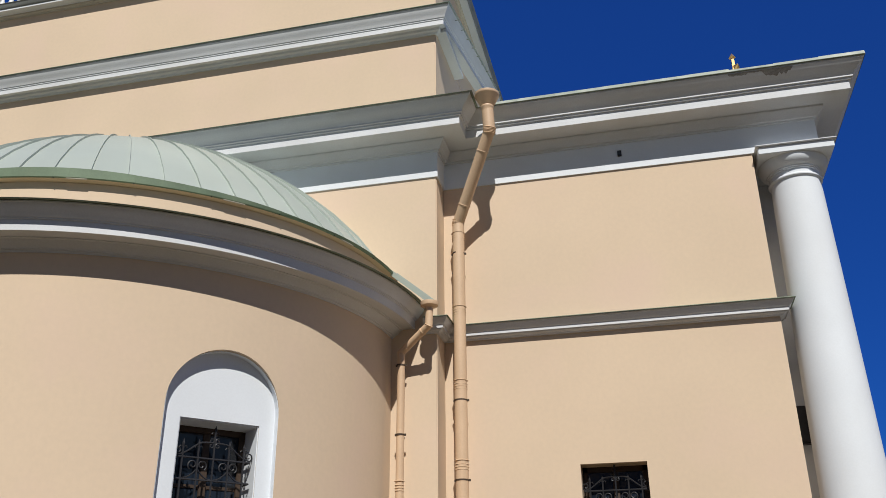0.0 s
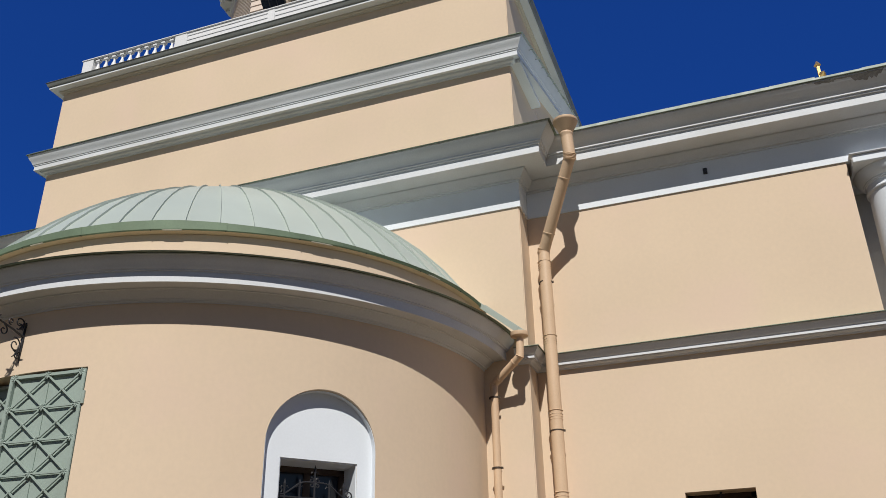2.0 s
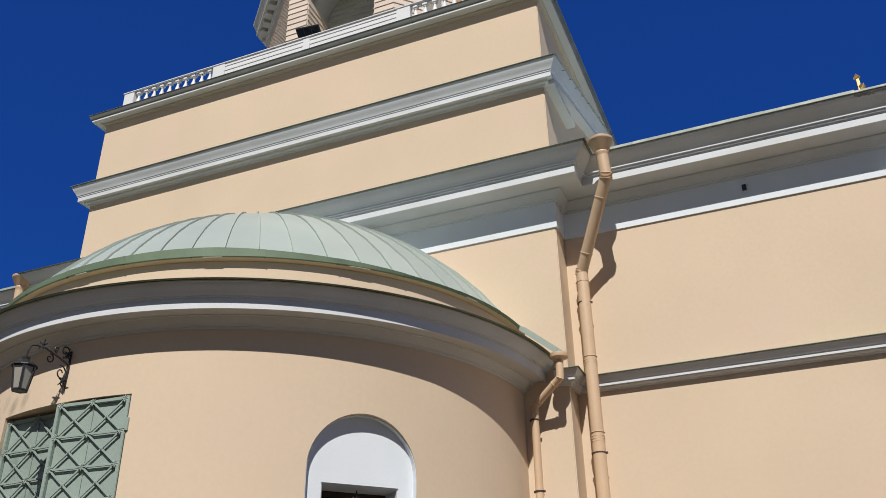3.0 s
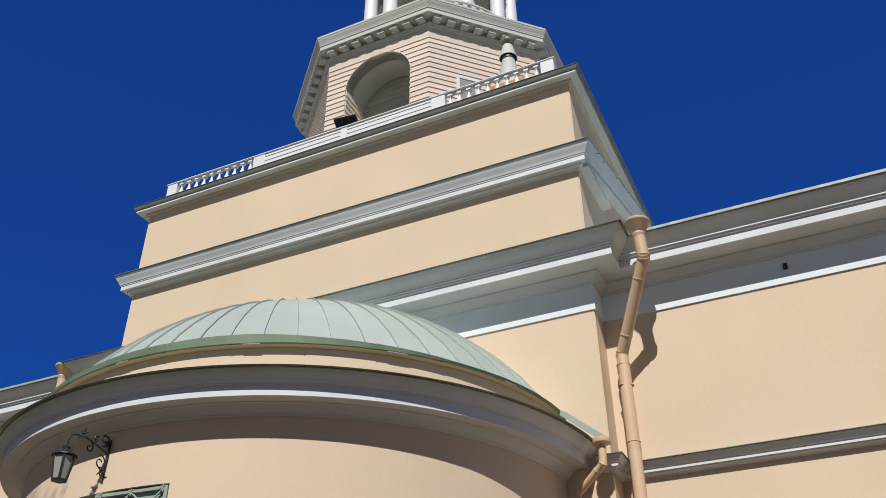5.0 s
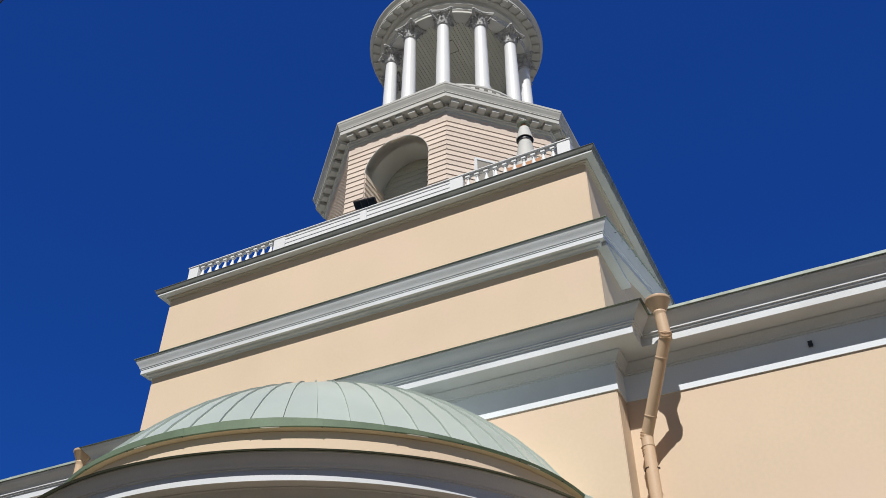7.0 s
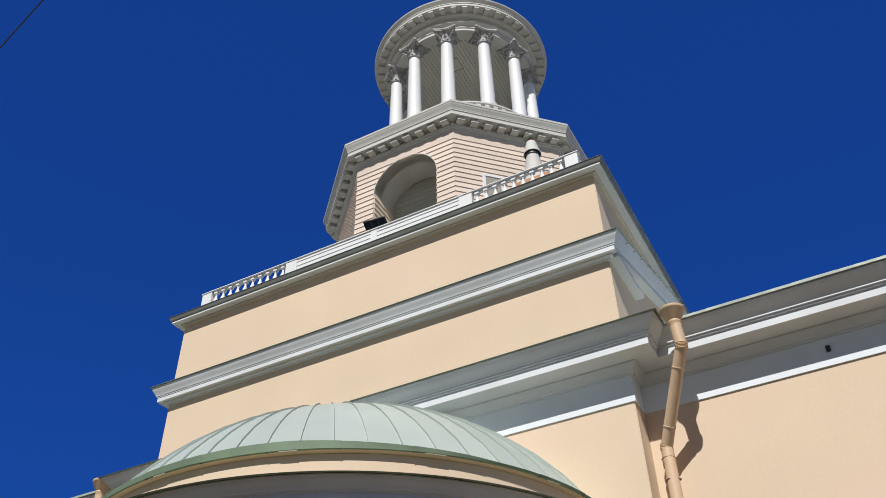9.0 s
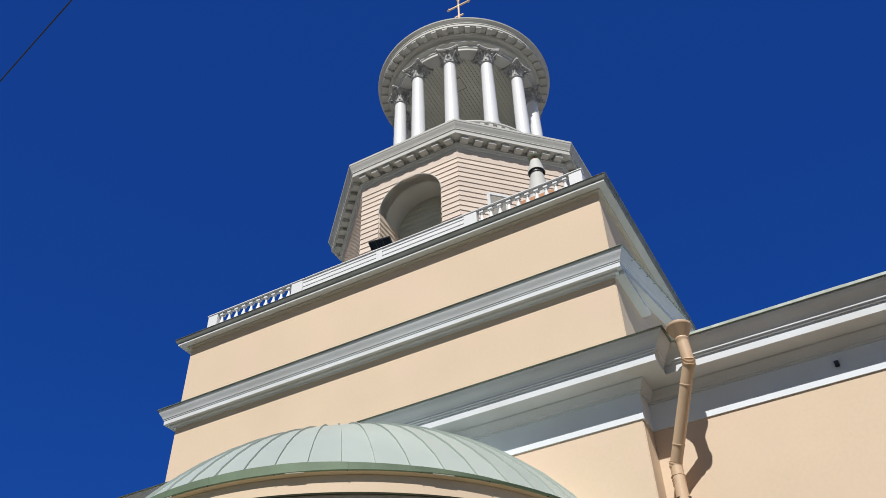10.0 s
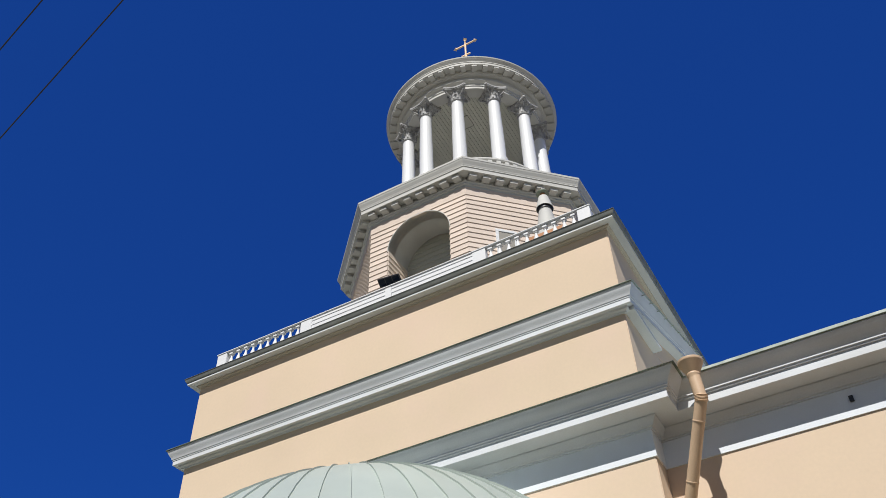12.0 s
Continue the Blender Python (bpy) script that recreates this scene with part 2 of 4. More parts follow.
STRING = [(-0.02, 5.29), (0.03, 5.29), (0.04, 5.31), (0.075, 5.335), (0.08, 5.355), (0.10, 5.358), (0.105, 5.35), (0.105, 5.405), (0.12, 5.41)] + curve_of((0.125, 5.415), (0.17, 5.505), -0.3, 4) + [(0.175, 5.51), (0.175, 5.525), (-0.02, 5.535)]
STRING = [(p, 5.55 - (5.535 - z) * 0.8) for p, z in STRING]
STRING_DRIP = [(-0.02, 5.553), (0.175, 5.545), (0.196, 5.536), (0.20, 5.542), (0.178, 5.557), (-0.02, 5.61)]


def string_course(parent, plan, first=None, last=None):
    part("string_course", along(bmesh.new(), STRING, plan, first, last), CORNICE, parent, smooth=25)
    part("string_flashing", along(bmesh.new(), STRING_DRIP, plan, first, last), EDGE, parent, smooth=25)


# ---- ground ----
# never in view; kept pale to bounce light onto the upper soffits
bm = bmesh.new()
box(bm, (-2000, -2000, -0.5), (2000, 2000, 0))
tagged(part("ground", bm, GROUND), "unseen ground round the church, pale to bounce light up", "ground", kind="structure")

# unseen dark sheet added on the ground to cut bounce under the apse
bm = bmesh.new()
box(bm, (-26, -7, -0.2), (12, 24, 0.004))
tagged(part("soil", bm, LOW_BOUNCE), "unseen brown soil added to cut bounced light", "soil", kind="structure")

# unseen plain walls added round the camera to block the low sky's light
for name, a, b in (("wall_south", (-60, -25, 0), (60, -24.4, 11)), ("wall_east", (45, -24.4, 0), (45.6, 30, 9)), ("wall_west", (-60, -24.4, 0), (-59.4, 30, 9))):
    tagged(part(name, box(bmesh.new(), a, b, 0.02), PEACH), "unseen plain wall added to block low sky light", "wall", kind="structure")

# ---- bell tower ----
tower = thing("bell_tower", (CX, OY, 0), "peach plastered square church bell tower with grey cornices", "tower")
for name, z0, z1 in (("lower_wall", 0, 8.86), ("middle_wall", 8.862, 10.60), ("upper_wall", 10.602, 12.47)):
    part(name, box(bmesh.new(), (XL, YF, z0), (XR, YB, z1), 0.012), PEACH, tower, smooth=20)
entablature(tower, [(XL, YW), (XL, YF), (XR, YF), (XR, YW)], (-1, -1), (1, -1))
string_course(tower, [(-2.86, YF), (XR, YF), (XR, YW)], None, (1, -1))
MID_BED = [(-0.02, 10.40), (0.03, 10.40), (0.04, 10.425), (0.08, 10.44), (0.09, 10.475), (-0.02, 10.475)]
MID_CORONA = [(-0.02, 10.4755), (0.155, 10.4755), (0.17, 10.460), (0.17, 10.548), (0.182, 10.552), (0.182, 10.575)] + curve_of((0.195, 10.578), (0.272, 10.735), -0.3) + [(0.28, 10.745), (0.28, 10.77), (-0.02, 10.787)]
MID_DRIP = [(-0.02, 10.793), (0.285, 10.773), (0.302, 10.760), (0.307, 10.768), (0.285, 10.792), (-0.02, 10.88)]
part("middle_bed_moulding", along(bmesh.new(), MID_BED, [(XL, 13.0), (XL, YF), (XR, YF), (XR, YF + 0.02)]), CORNICE, tower, smooth=25)
short = [(XL, 13.0), (XL, YF), (XR, YF)]
part("middle_cornice", along(bmesh.new(), MID_CORONA, short, None, (1, -1)), CORNICE, tower, smooth=25)
part("middle_flashing", along(bmesh.new(), MID_DRIP, short, None, (1, -1)), EDGE, tower, "weathered green metal flashing", smooth=25)
# a short level return under the raking cornice of the side gable
part("cornice_return", box(bmesh.new(), (XR + 0.001, YF + 0.021, 10.445), (XR + 0.165, YF + 1.36, 10.52), 0.006), CORNICE, tower)
RAKE = math.tan(radians(17.4))
for name, prof, mat in (("raking_cornice", MID_CORONA, CORNICE), ("raking_flashing", MID_DRIP, GREEN)):
    bm = bmesh.new()
    rows = [[(XR + p, y - (p if y == YF else 0), z + (RAKE * (y - YF) if y <= OY else RAKE * (2 * OY - YF - y))) for p, z in prof] for y in (YF, OY, YB)]
    loft(bm, rows)
    bm.faces.new([bm.verts.new(v) for v in rows[-1]])
    part(name, bm, mat, tower, smooth=25)
for k in range(10):
    y = YF + 0.3 + 0.45 * k
    part("flashing_seam", box(bmesh.new(), (XR + 0.20, y, 10.774 + RAKE * (y - YF)), (XR + 0.3325, y + 0.007, 10.783 + RAKE * (y - YF))), EDGE, tower)
TOP_SOFFIT = [(-0.02, 12.32), (0.02, 12.32), (0.03, 12.34), (0.06, 12.35), (0.065, 12.38), (-0.02, 12.38)]
TOP_CORONA = [(-0.02, 12.3805), (0.185, 12.3805), (0.20, 12.374), (0.20, 12.412), (-0.02, 12.418)]
TOP_DRIP = [(-0.02, 12.4205), (0.205, 12.4145), (0.222, 12.425)] + curve_of((0.225, 12.43), (0.258, 12.50), 0.3, 4) + [(0.266, 12.503), (0.242, 12.53), (-0.02, 12.56)]
for name, prof, mat in (("top_soffit", TOP_SOFFIT, SOFFIT), ("top_cornice", TOP_CORONA, CORNICE), ("top_gutter", TOP_DRIP, ZINC)):
    part(name, along(bmesh.new(), prof, TOWER_PLAN), mat, tower, smooth=25)
for x in (-9.95, -7.45, -4.95):
    part("gutter_joint", along(bmesh.new(), [(p + 0.004, z - 0.002) for p, z in TOP_DRIP], [(x, YF), (x + 0.014, YF)]), EDGE, tower)
for k in range(12):
    y = YF + 0.35 + 0.55 * k
    part("gutter_joint", along(bmesh.new(), [(p + 0.004, z - 0.002) for p, z in TOP_DRIP], [(XR, y), (XR, y + 0.014)]), EDGE, tower)
part("roof_deck", box(bmesh.new(), (XL + 0.03, YF + 0.03, 12.472), (XR - 0.03, YB, 12.60)), GREEN, tower)


# ---- wings ----
def grille(parent, m, half, foot, top, rail):
    """A forged grille: bars with spear heads, two rails and scrolls between and above them."""
    for z in (rail, rail - 0.225):
        part("rail", tube(bmesh.new(), [m @ Vector((x, 0, z)) for x in (-half, half)], 0.011, 6), IRON, parent)
        for s in (-half, half):
            part("side_rail", tube(bmesh.new(), [m @ Vector((s, 0, z)), m @ Vector((s, 0.2, z))], 0.010, 6), IRON, parent)
    heads = ((-0.82, 0.19), (-0.41, 0.20), (0.0, 0.36), (0.41, 0.21), (0.82, 0.20))
    for f, up in heads:
        x = f * half
        bm = bmesh.new()
        tube(bm, [m @ Vector((x, 0, foot)), m @ Vector((x, 0, rail + up - 0.08)), m @ Vector((x, 0, rail + up - 0.05)), m @ Vector((x, 0, rail + up))], [0.011, 0.011, 0.016, 0.001], 6)
        for s in (-1, 1):
            tube(bm, [m @ Vector((x, 0, rail + up - 0.09)), m @ Vector((x + s * 0.03, 0, rail + up - 0.075)), m @ Vector((x + s * 0.042, 0, rail + up - 0.095))], 0.006, 5)
        part("bar", bm, IRON, parent)

    def scroll(x, z, r, turn, side):
        return [m @ Vector((x + side * (r * (1 - k / 22)) * math.cos(turn + k * 0.45), 0, z + r * (1 - k / 22) * math.sin(turn + k * 0.45))) for k in range(17)]

    for s in (-1, 1):
        arc = [m @ Vector((s * half * (0.06 + 0.9 * k / 10), 0, rail + 0.02 + 0.15 * (0.5 + 0.5 * math.cos(math.pi * max(0, k - 2) / 8)))) for k in range(11)]
        part("arch_bar", tube(bmesh.new(), arc, 0.009, 6), IRON, parent)
        part("scroll", tube(bmesh.new(), scroll(s * half * 0.95, rail + 0.06, 0.05, -1.6, s), 0.008, 5), IRON, parent)
        for dz in (0.16, 0.21):
            part("scroll", tube(bmesh.new(), scroll(s * 0.035, rail + dz - 0.02, 0.03, 1.2, s), 0.007, 5), IRON, parent)
        for c in (-0.41, 0.41):
            part("scroll", tube(bmesh.new(), scroll(c * half + s * 0.05, rail - 0.075, 0.055, -1.0, s), 0.008, 5), IRON, parent)
            part("scroll", tube(bmesh.new(), [m @ Vector((c * half + s * (0.01 + 0.14 * k / 6), 0, rail - 0.215 + 0.09 * (1 - k / 6) ** 2)) for k in range(7)], 0.008, 5), IRON, parent)


def window(parent_name, m, half, foot, top, depth, label):
    """A wooden window set back in its opening, with glass."""
    w = thing(parent_name, m @ Vector((0, depth, foot)), label, "window")
    for name, a, b in (("frame", (-half, depth, foot), (-half + 0.07, depth + 0.06, top)), ("frame", (half - 0.07, depth, foot), (half, depth + 0.06, top)),
                       ("frame", (-half, depth, top - 0.07), (half, depth + 0.055, top)), ("mullion", (-0.04, depth + 0.01, foot), (0.04, depth + 0.05, top - 0.07)),
                       ("crossbar", (-half + 0.07, depth + 0.02, top - 0.66), (half - 0.07, depth + 0.045, top - 0.62))):
        part(name, box(bmesh.new(), a, b, 0.006, m), BROWN, w)
    part("pane", box(bmesh.new(), (-half + 0.05, depth + 0.03, foot), (half - 0.05, depth + 0.038, top - 0.05), 0, m), GLASS, w)
    return w


def wing(mirror, with_window):
    """One wing; the far one is the mirror image across the tower's middle line."""
    X = (lambda x: 2 * CX - x) if mirror else (lambda x: x)
    w = thing("church_wing", (X(0), YW + 4, 0), "peach plastered church wing with white frieze and string course", "church wing", "church wings")
    lo, hi = sorted((X(XR + 0.002), X(1.82)))
    wall = finish(box(bmesh.new(), (lo, YW, 0), (hi, YW + 8, 8.3)))
    if with_window:
        wall = cut(wall, [box(bmesh.new(), (-0.913, YW - 0.3, 2.0), (-0.07, YW + 0.5, 3.575))])
    part("wall", wall, PEACH, w)
    def run(pts):
        pts = [(X(x), y) for x, y in pts]
        return pts[::-1] if mirror else pts
    ends = (None, (-1, -1)) if mirror else ((1, -1), None)
    entablature(w, run([(XR, YW), (2.70, YW), (2.70, YW + 8.26), (XR + 0.03, YW + 8.26)]), *ends, WING_DRIP)
    string_course(w, run([(XR, YW), (1.82, YW), (1.82, YW + 0.3)]), *ends)
    # architrave over the portico and the low gabled roof
    lo, hi = sorted((X(1.825), X(2.69)))
    part("architrave", box(bmesh.new(), (lo, YW + 0.01, 7.835), (hi, YW + 8.2, 8.36)), WHITE, w)
    bm = bmesh.new()
    e0, e1 = X(XR - 0.1), X(3.36)
    ridge, y0, y1 = 10.35, YW - 0.66, YW + 8.9
    loft(bm, [[(e, y0 + 0.05, 8.80), (e, (y0 + y1) / 2, ridge), (e, y1, 8.80), (e, y1, 8.77), (e, y0 + 0.05, 8.77)] for e in (e0, e1)], close=True, cap=True)
    part("roof", bm, GREEN, w)
    rnd = random.Random(5)
    for k in range(9):
        xa, xb = X(-1.95 + 0.592 * k), X(-1.95 + 0.592 * (k + 1))
        up = 0.018 * rnd.random()
        lip = [(-0.02, 8.806), (0.662, 8.779 + up * 0.4), (0.687, 8.763), (0.691, 8.769), (0.675, 8.808 + up), (-0.02, 8.94)]
        bm = along(bmesh.new(), lip, [(min(xa, xb), YW), (max(xa, xb), YW)])
        part("eave_sheet", bm, EAVE, w)
    return w


wing_a = wing(False, True)
wing_b = wing(True, False)
m = Matrix.Translation((-0.4915, YW, 0))
win = window("window", m, 0.4215, 2.0, 3.575, 0.28, "brown wooden window behind a black iron grille")
g = thing("window_grille", (-0.49, YW + 0.1, 2.6), "black wrought iron grille with scrolls and spear heads", "grille", "window grilles")
grille(g, m @ Matrix.Translation((0, 0.14, 0)), 0.40, 2.0, 3.5, 3.25)
# a small dark outlet in the frieze
o = thing("frieze_outlet", (-0.017, YW - 0.03, 8.05), "small dark square outlet pipe in the white frieze", "outlet")
part("pipe_stub", box(bmesh.new(), (-0.045, YW - 0.06, 8.005), (0.015, YW + 0.0, 8.09), 0.004), IRON, o)

# ---- portico columns ----
COL = [(0.52, 0.0), (0.52, 0.12), (0.47, 0.13)] + [(0.44 - 0.103 * (z / 7.2) ** 1.5, 0.13 + z) for z in (0.02, 1.5, 3, 4, 5, 5.8, 6.5, 7.1)]
CAP = [(0.338, 7.20), (0.336, 7.375), (0.352, 7.382), (0.364, 7.395), (0.366, 7.41), (0.352, 7.428), (0.338, 7.435), (0.338, 7.50), (0.352, 7.508), (0.354, 7.522), (0.372, 7.528),
       (0.374, 7.542), (0.392, 7.55), (0.425, 7.575), (0.452, 7.61), (0.468, 7.65), (0.472, 7.69)]


def portico_column(x, y):
    c = thing("portico_column", (x, y, 0), "smooth white plastered round column with moulded capital", "column", "portico columns")
    part("shaft", turned(bmesh.new(), COL, x, y, steps=56), WHITE, c, smooth=40)
    part("capital", turned(bmesh.new(), CAP, x, y, steps=56), WHITE, c, smooth=35)
    bm = box(bmesh.new(), (x - 0.50, y - 0.50, 7.691), (x + 0.50, y + 0.50, 7.80), 0.006)
    part("abacus", bm, WHITE, c)
    bm = box(bmesh.new(), (x - 0.535, y - 0.535, 7.801), (x + 0.535, y + 0.535, 7.822), 0.006)
    box(bm, (x - 0.40, y - 0.26, 7.82), (x + 0.30, y + 0.44, 7.834))
    part("abacus_flashing", bm, CORNICE, c)
    return c


for y in (11.79, 14.45, 17.1):
    portico_column(2.385, y)
part("pilaster", box(bmesh.new(), (1.825, YW + 0.87, 0), (2.78, YW + 1.5, 7.834), 0.01), WHITE, wing_a, "white plastered pier behind the column")
f = thing("floodlight", (2.0, 12.25, 4.0), "black floodlight box fixed to the white pier", "floodlight", "floodlights")
part("housing", box(bmesh.new(), (1.90, 12.14, 3.82), (2.075, 12.29, 4.32), 0.02), IRON, f)
part("bracket", box(bmesh.new(), (1.96, 12.29, 4.02), (2.02, 12.325, 4.12), 0.005), IRON, f)

# ---- apse ----
apse = thing("apse", (CX, YF, 0), "peach plastered half-round apse with grey cornice and green metal roof", "apse")
bm = bmesh.new()
ring = [[(CX + r * math.cos(radians(180 + 180 * i / 120)), YF + r * math.sin(radians(180 + 180 * i / 120)), z) for i in range(121)] for r, z in ((4.0, 0), (4.0, 5.42), (3.2, 5.42), (3.2, 0))]
loft(bm, ring + [ring[0]])
for i in (0, 120):
    bm.faces.new([bm.verts.new(r[i]) for r in ring])
NICHE, DOOR = -41.95, -92.9
nm, dm = on_round(CX, YF, NICHE, 3.946), on_round(CX, YF, DOOR, 3.864)
niche_back = 0.092
wall = cut(finish(bm), [arch_block(0.638, 3.81, 1.2, -0.5, niche_back, nm), box(bmesh.new(), (-0.435, 0, 1.9), (0.452, 1.2, 3.69), 0, nm),
                        box(bmesh.new(), (-0.99, -0.5, 0.9), (0.955, 0.22, 4.62), 0, dm)])
part("wall", wall, PEACH, apse)
for p_ in apse.children[-1].data.polygons:
    p_.use_smooth = False
# the white lining of the niche
bm = arch_block(0.6365, 3.81, 1.22, 0.004, niche_back - 0.001, nm)
lining = finish(bm)
lining = cut(lining, [arch_block(0.630, 3.81, 1.1, -0.3, niche_back - 0.012, nm), box(bmesh.new(), (-0.435, -0.5, 1.9), (0.452, 1.2, 3.69), 0, nm)])
part("niche_lining", lining, WHITE, apse, "smooth white plaster niche")
AP = [(3.7, 5.327), (4.012, 5.327), (4.02, 5.345), (4.042, 5.35), (4.046, 5.362), (4.058, 5.368), (4.085, 5.39), (4.115, 5.418), (4.125, 5.432), (4.15, 5.437), (4.15, 5.448), (4.30, 5.452), (4.325, 5.438), (4.332, 5.438), (4.332, 5.56), (4.352, 5.566), (4.352, 5.58), (4.37, 5.585)] + curve_of((4.375, 5.59), (4.455, 5.70), -0.3) + [(4.462, 5.705), (4.462, 5.72), (3.9, 5.76), (3.7, 5.76)]
part("cornice", turned(bmesh.new(), AP, CX, YF, 180, 360, 120), CORNICE, apse, smooth=25)
part("flashing", turned(bmesh.new(), [(3.7, 5.765), (4.475, 5.724), (4.522, 5.71), (4.53, 5.718), (4.48, 5.742), (3.7, 5.84)], CX, YF, 180, 360, 120), EDGE, apse, "weathered green metal flashing", smooth=25)
part("upper_wall", turned(bmesh.new(), [(3.7, 5.74), (3.975, 5.74), (3.975, 6.19), (3.7, 6.19)], CX, YF, 180, 360, 120), PEACH, apse, smooth=30)
# the tan is saturated to carry warm bounced light under the eave
part("eave_soffit", turned(bmesh.new(), [(3.70, 6.192), (4.025, 6.196), (4.05, 6.206), (3.75, 6.218)], CX, YF, 180, 360, 120), PIPE, apse, "tan eave board with warm bounce put into its colour", smooth=30)
rnd = random.Random(3)
# the upstanding gutter falls from the middle of the roof towards its two outlets
for k in range(15):
    a0, a1 = 180 + 12 * k, 192 + 12 * k + 0.25
    j = 0.004 * (k % 2) + 0.003 * rnd.random()
    rows = []
    for i in range(9):
        a = a0 + (a1 - a0) * i / 8
        h = 0.018 + 0.085 * min(1.0, max(0.0, (328 - a) / 36)) * min(1.0, max(0.0, (a - 238) / 46))
        c_, s_ = math.cos(radians(a)), math.sin(radians(a))
        rows.append([(CX + r * c_, YF + r * s_, z) for r, z in ((4.03, 6.208), (4.062 + j, 6.206), (4.07 + j, 6.212), (4.082 + j, 6.216 + h), (4.072 + j, 6.218 + h), (4.05, 6.222))])
    part("gutter_sheet", loft(bmesh.new(), rows), GUTTER, apse, "mossy green gutter sheet", smooth=30)
    # a pale lap joint and a bent clip under every sheet
    c = on_round(CX, YF, a1 - 0.2, 4.072)
    part("clip", box(bmesh.new(), (-0.006, -0.004, 6.199), (0.006, 0.02, 6.206), 0.002, c), IRON, apse)
    if k % 2:
        wide = rnd.uniform(1.5, 4.0)
        part("bent_lip", turned(bmesh.new(), [(4.045, 6.200), (4.072, 6.196), (4.074, 6.203), (4.046, 6.206)], CX, YF, a0 + 2, a0 + 2 + wide, 4), SOFFIT, apse)
RISE, BASE, Z0 = 2.2, 4.02, 6.2
BALL = (BASE ** 2 + RISE ** 2) / (2 * RISE)
def dome_line(degrees_, out=0.0, up=0.0, n=16):
    """A line up the roof from the eave at an angle to its crown, which lies a metre before the wall."""
    line = []
    for i in range(n + 1):
        q = 1 - (1 - i / n) ** 1.5
        x, y = BASE * math.cos(radians(degrees_)) * (1 - q), BASE * math.sin(radians(degrees_)) * (1 - q) - q
        r = math.hypot(x, y)
        z = Z0 + math.sqrt(BALL ** 2 - r * r) - (BALL - RISE)
        k = 1 + out / max(r, 0.5)
        line.append(Vector((CX + x * k, YF + y * k, z + up)))
    return line


for k in range(30):
    a0 = max(180.0, 179.0 + 6 * k)
    a1 = 360.0 if k == 29 else 179.0 + 6 * (k + 1)
    wob = rnd.uniform(-0.006, 0.006)
    bm = loft(bmesh.new(), [dome_line(a0 + (a1 - a0) * i / 3, wob if i in (1, 2) else 0.0) for i in range(4)])
    part("roof_sheet", bm, GREEN, apse, smooth=40)
    if k < 29:
        a = radians(a1)
        side = Vector((-math.sin(a), math.cos(a), 0)) * 0.0045
        bm = loft(bmesh.new(), [[lo - side, hi - side, hi + side, lo + side] for lo, hi in zip(dome_line(a1), dome_line(a1, 0.020, 0.016))])
        part("standing_seam", bm, GREEN, apse)
rows = []
for lo in dome_line(180)[:-1] + dome_line(360)[::-1]:
    x, y = lo.x - CX, lo.y - YF
    rows.append([Vector((lo.x, YF + y * u, Z0 + math.sqrt(BALL ** 2 - x * x - (y * u) ** 2) - (BALL - RISE))) for u in (1.0, 0.5, 0.0)])
part("ridge_sheet", loft(bmesh.new(), rows), GREEN, apse, smooth=40)
# white reveals of the window opening
for a, b in (((-0.434, 0.094, 1.92), (-0.424, 0.43, 3.689)), ((0.441, 0.094, 1.92), (0.451, 0.43, 3.689)), ((-0.4235, 0.094, 3.679), (0.4405, 0.43, 3.689))):
    part("window_reveal", box(bmesh.new(), a, b, 0, nm), WHITE, apse)
# window in the niche
win = window("window", nm @ Matrix.Translation((0.0085, 0, 0)), 0.443, 1.9, 3.689, 0.44, "brown wooden window in a white arched niche")
g = thing("window_grille", nm @ Vector((0.06, 0.2, 2.6)), "black wrought iron grille with scrolls and spear heads", "grille", "window grilles")
grille(g, nm @ Matrix.Translation((0.0, 0.17, 0)), 0.41, 1.95, 3.66, 3.30)

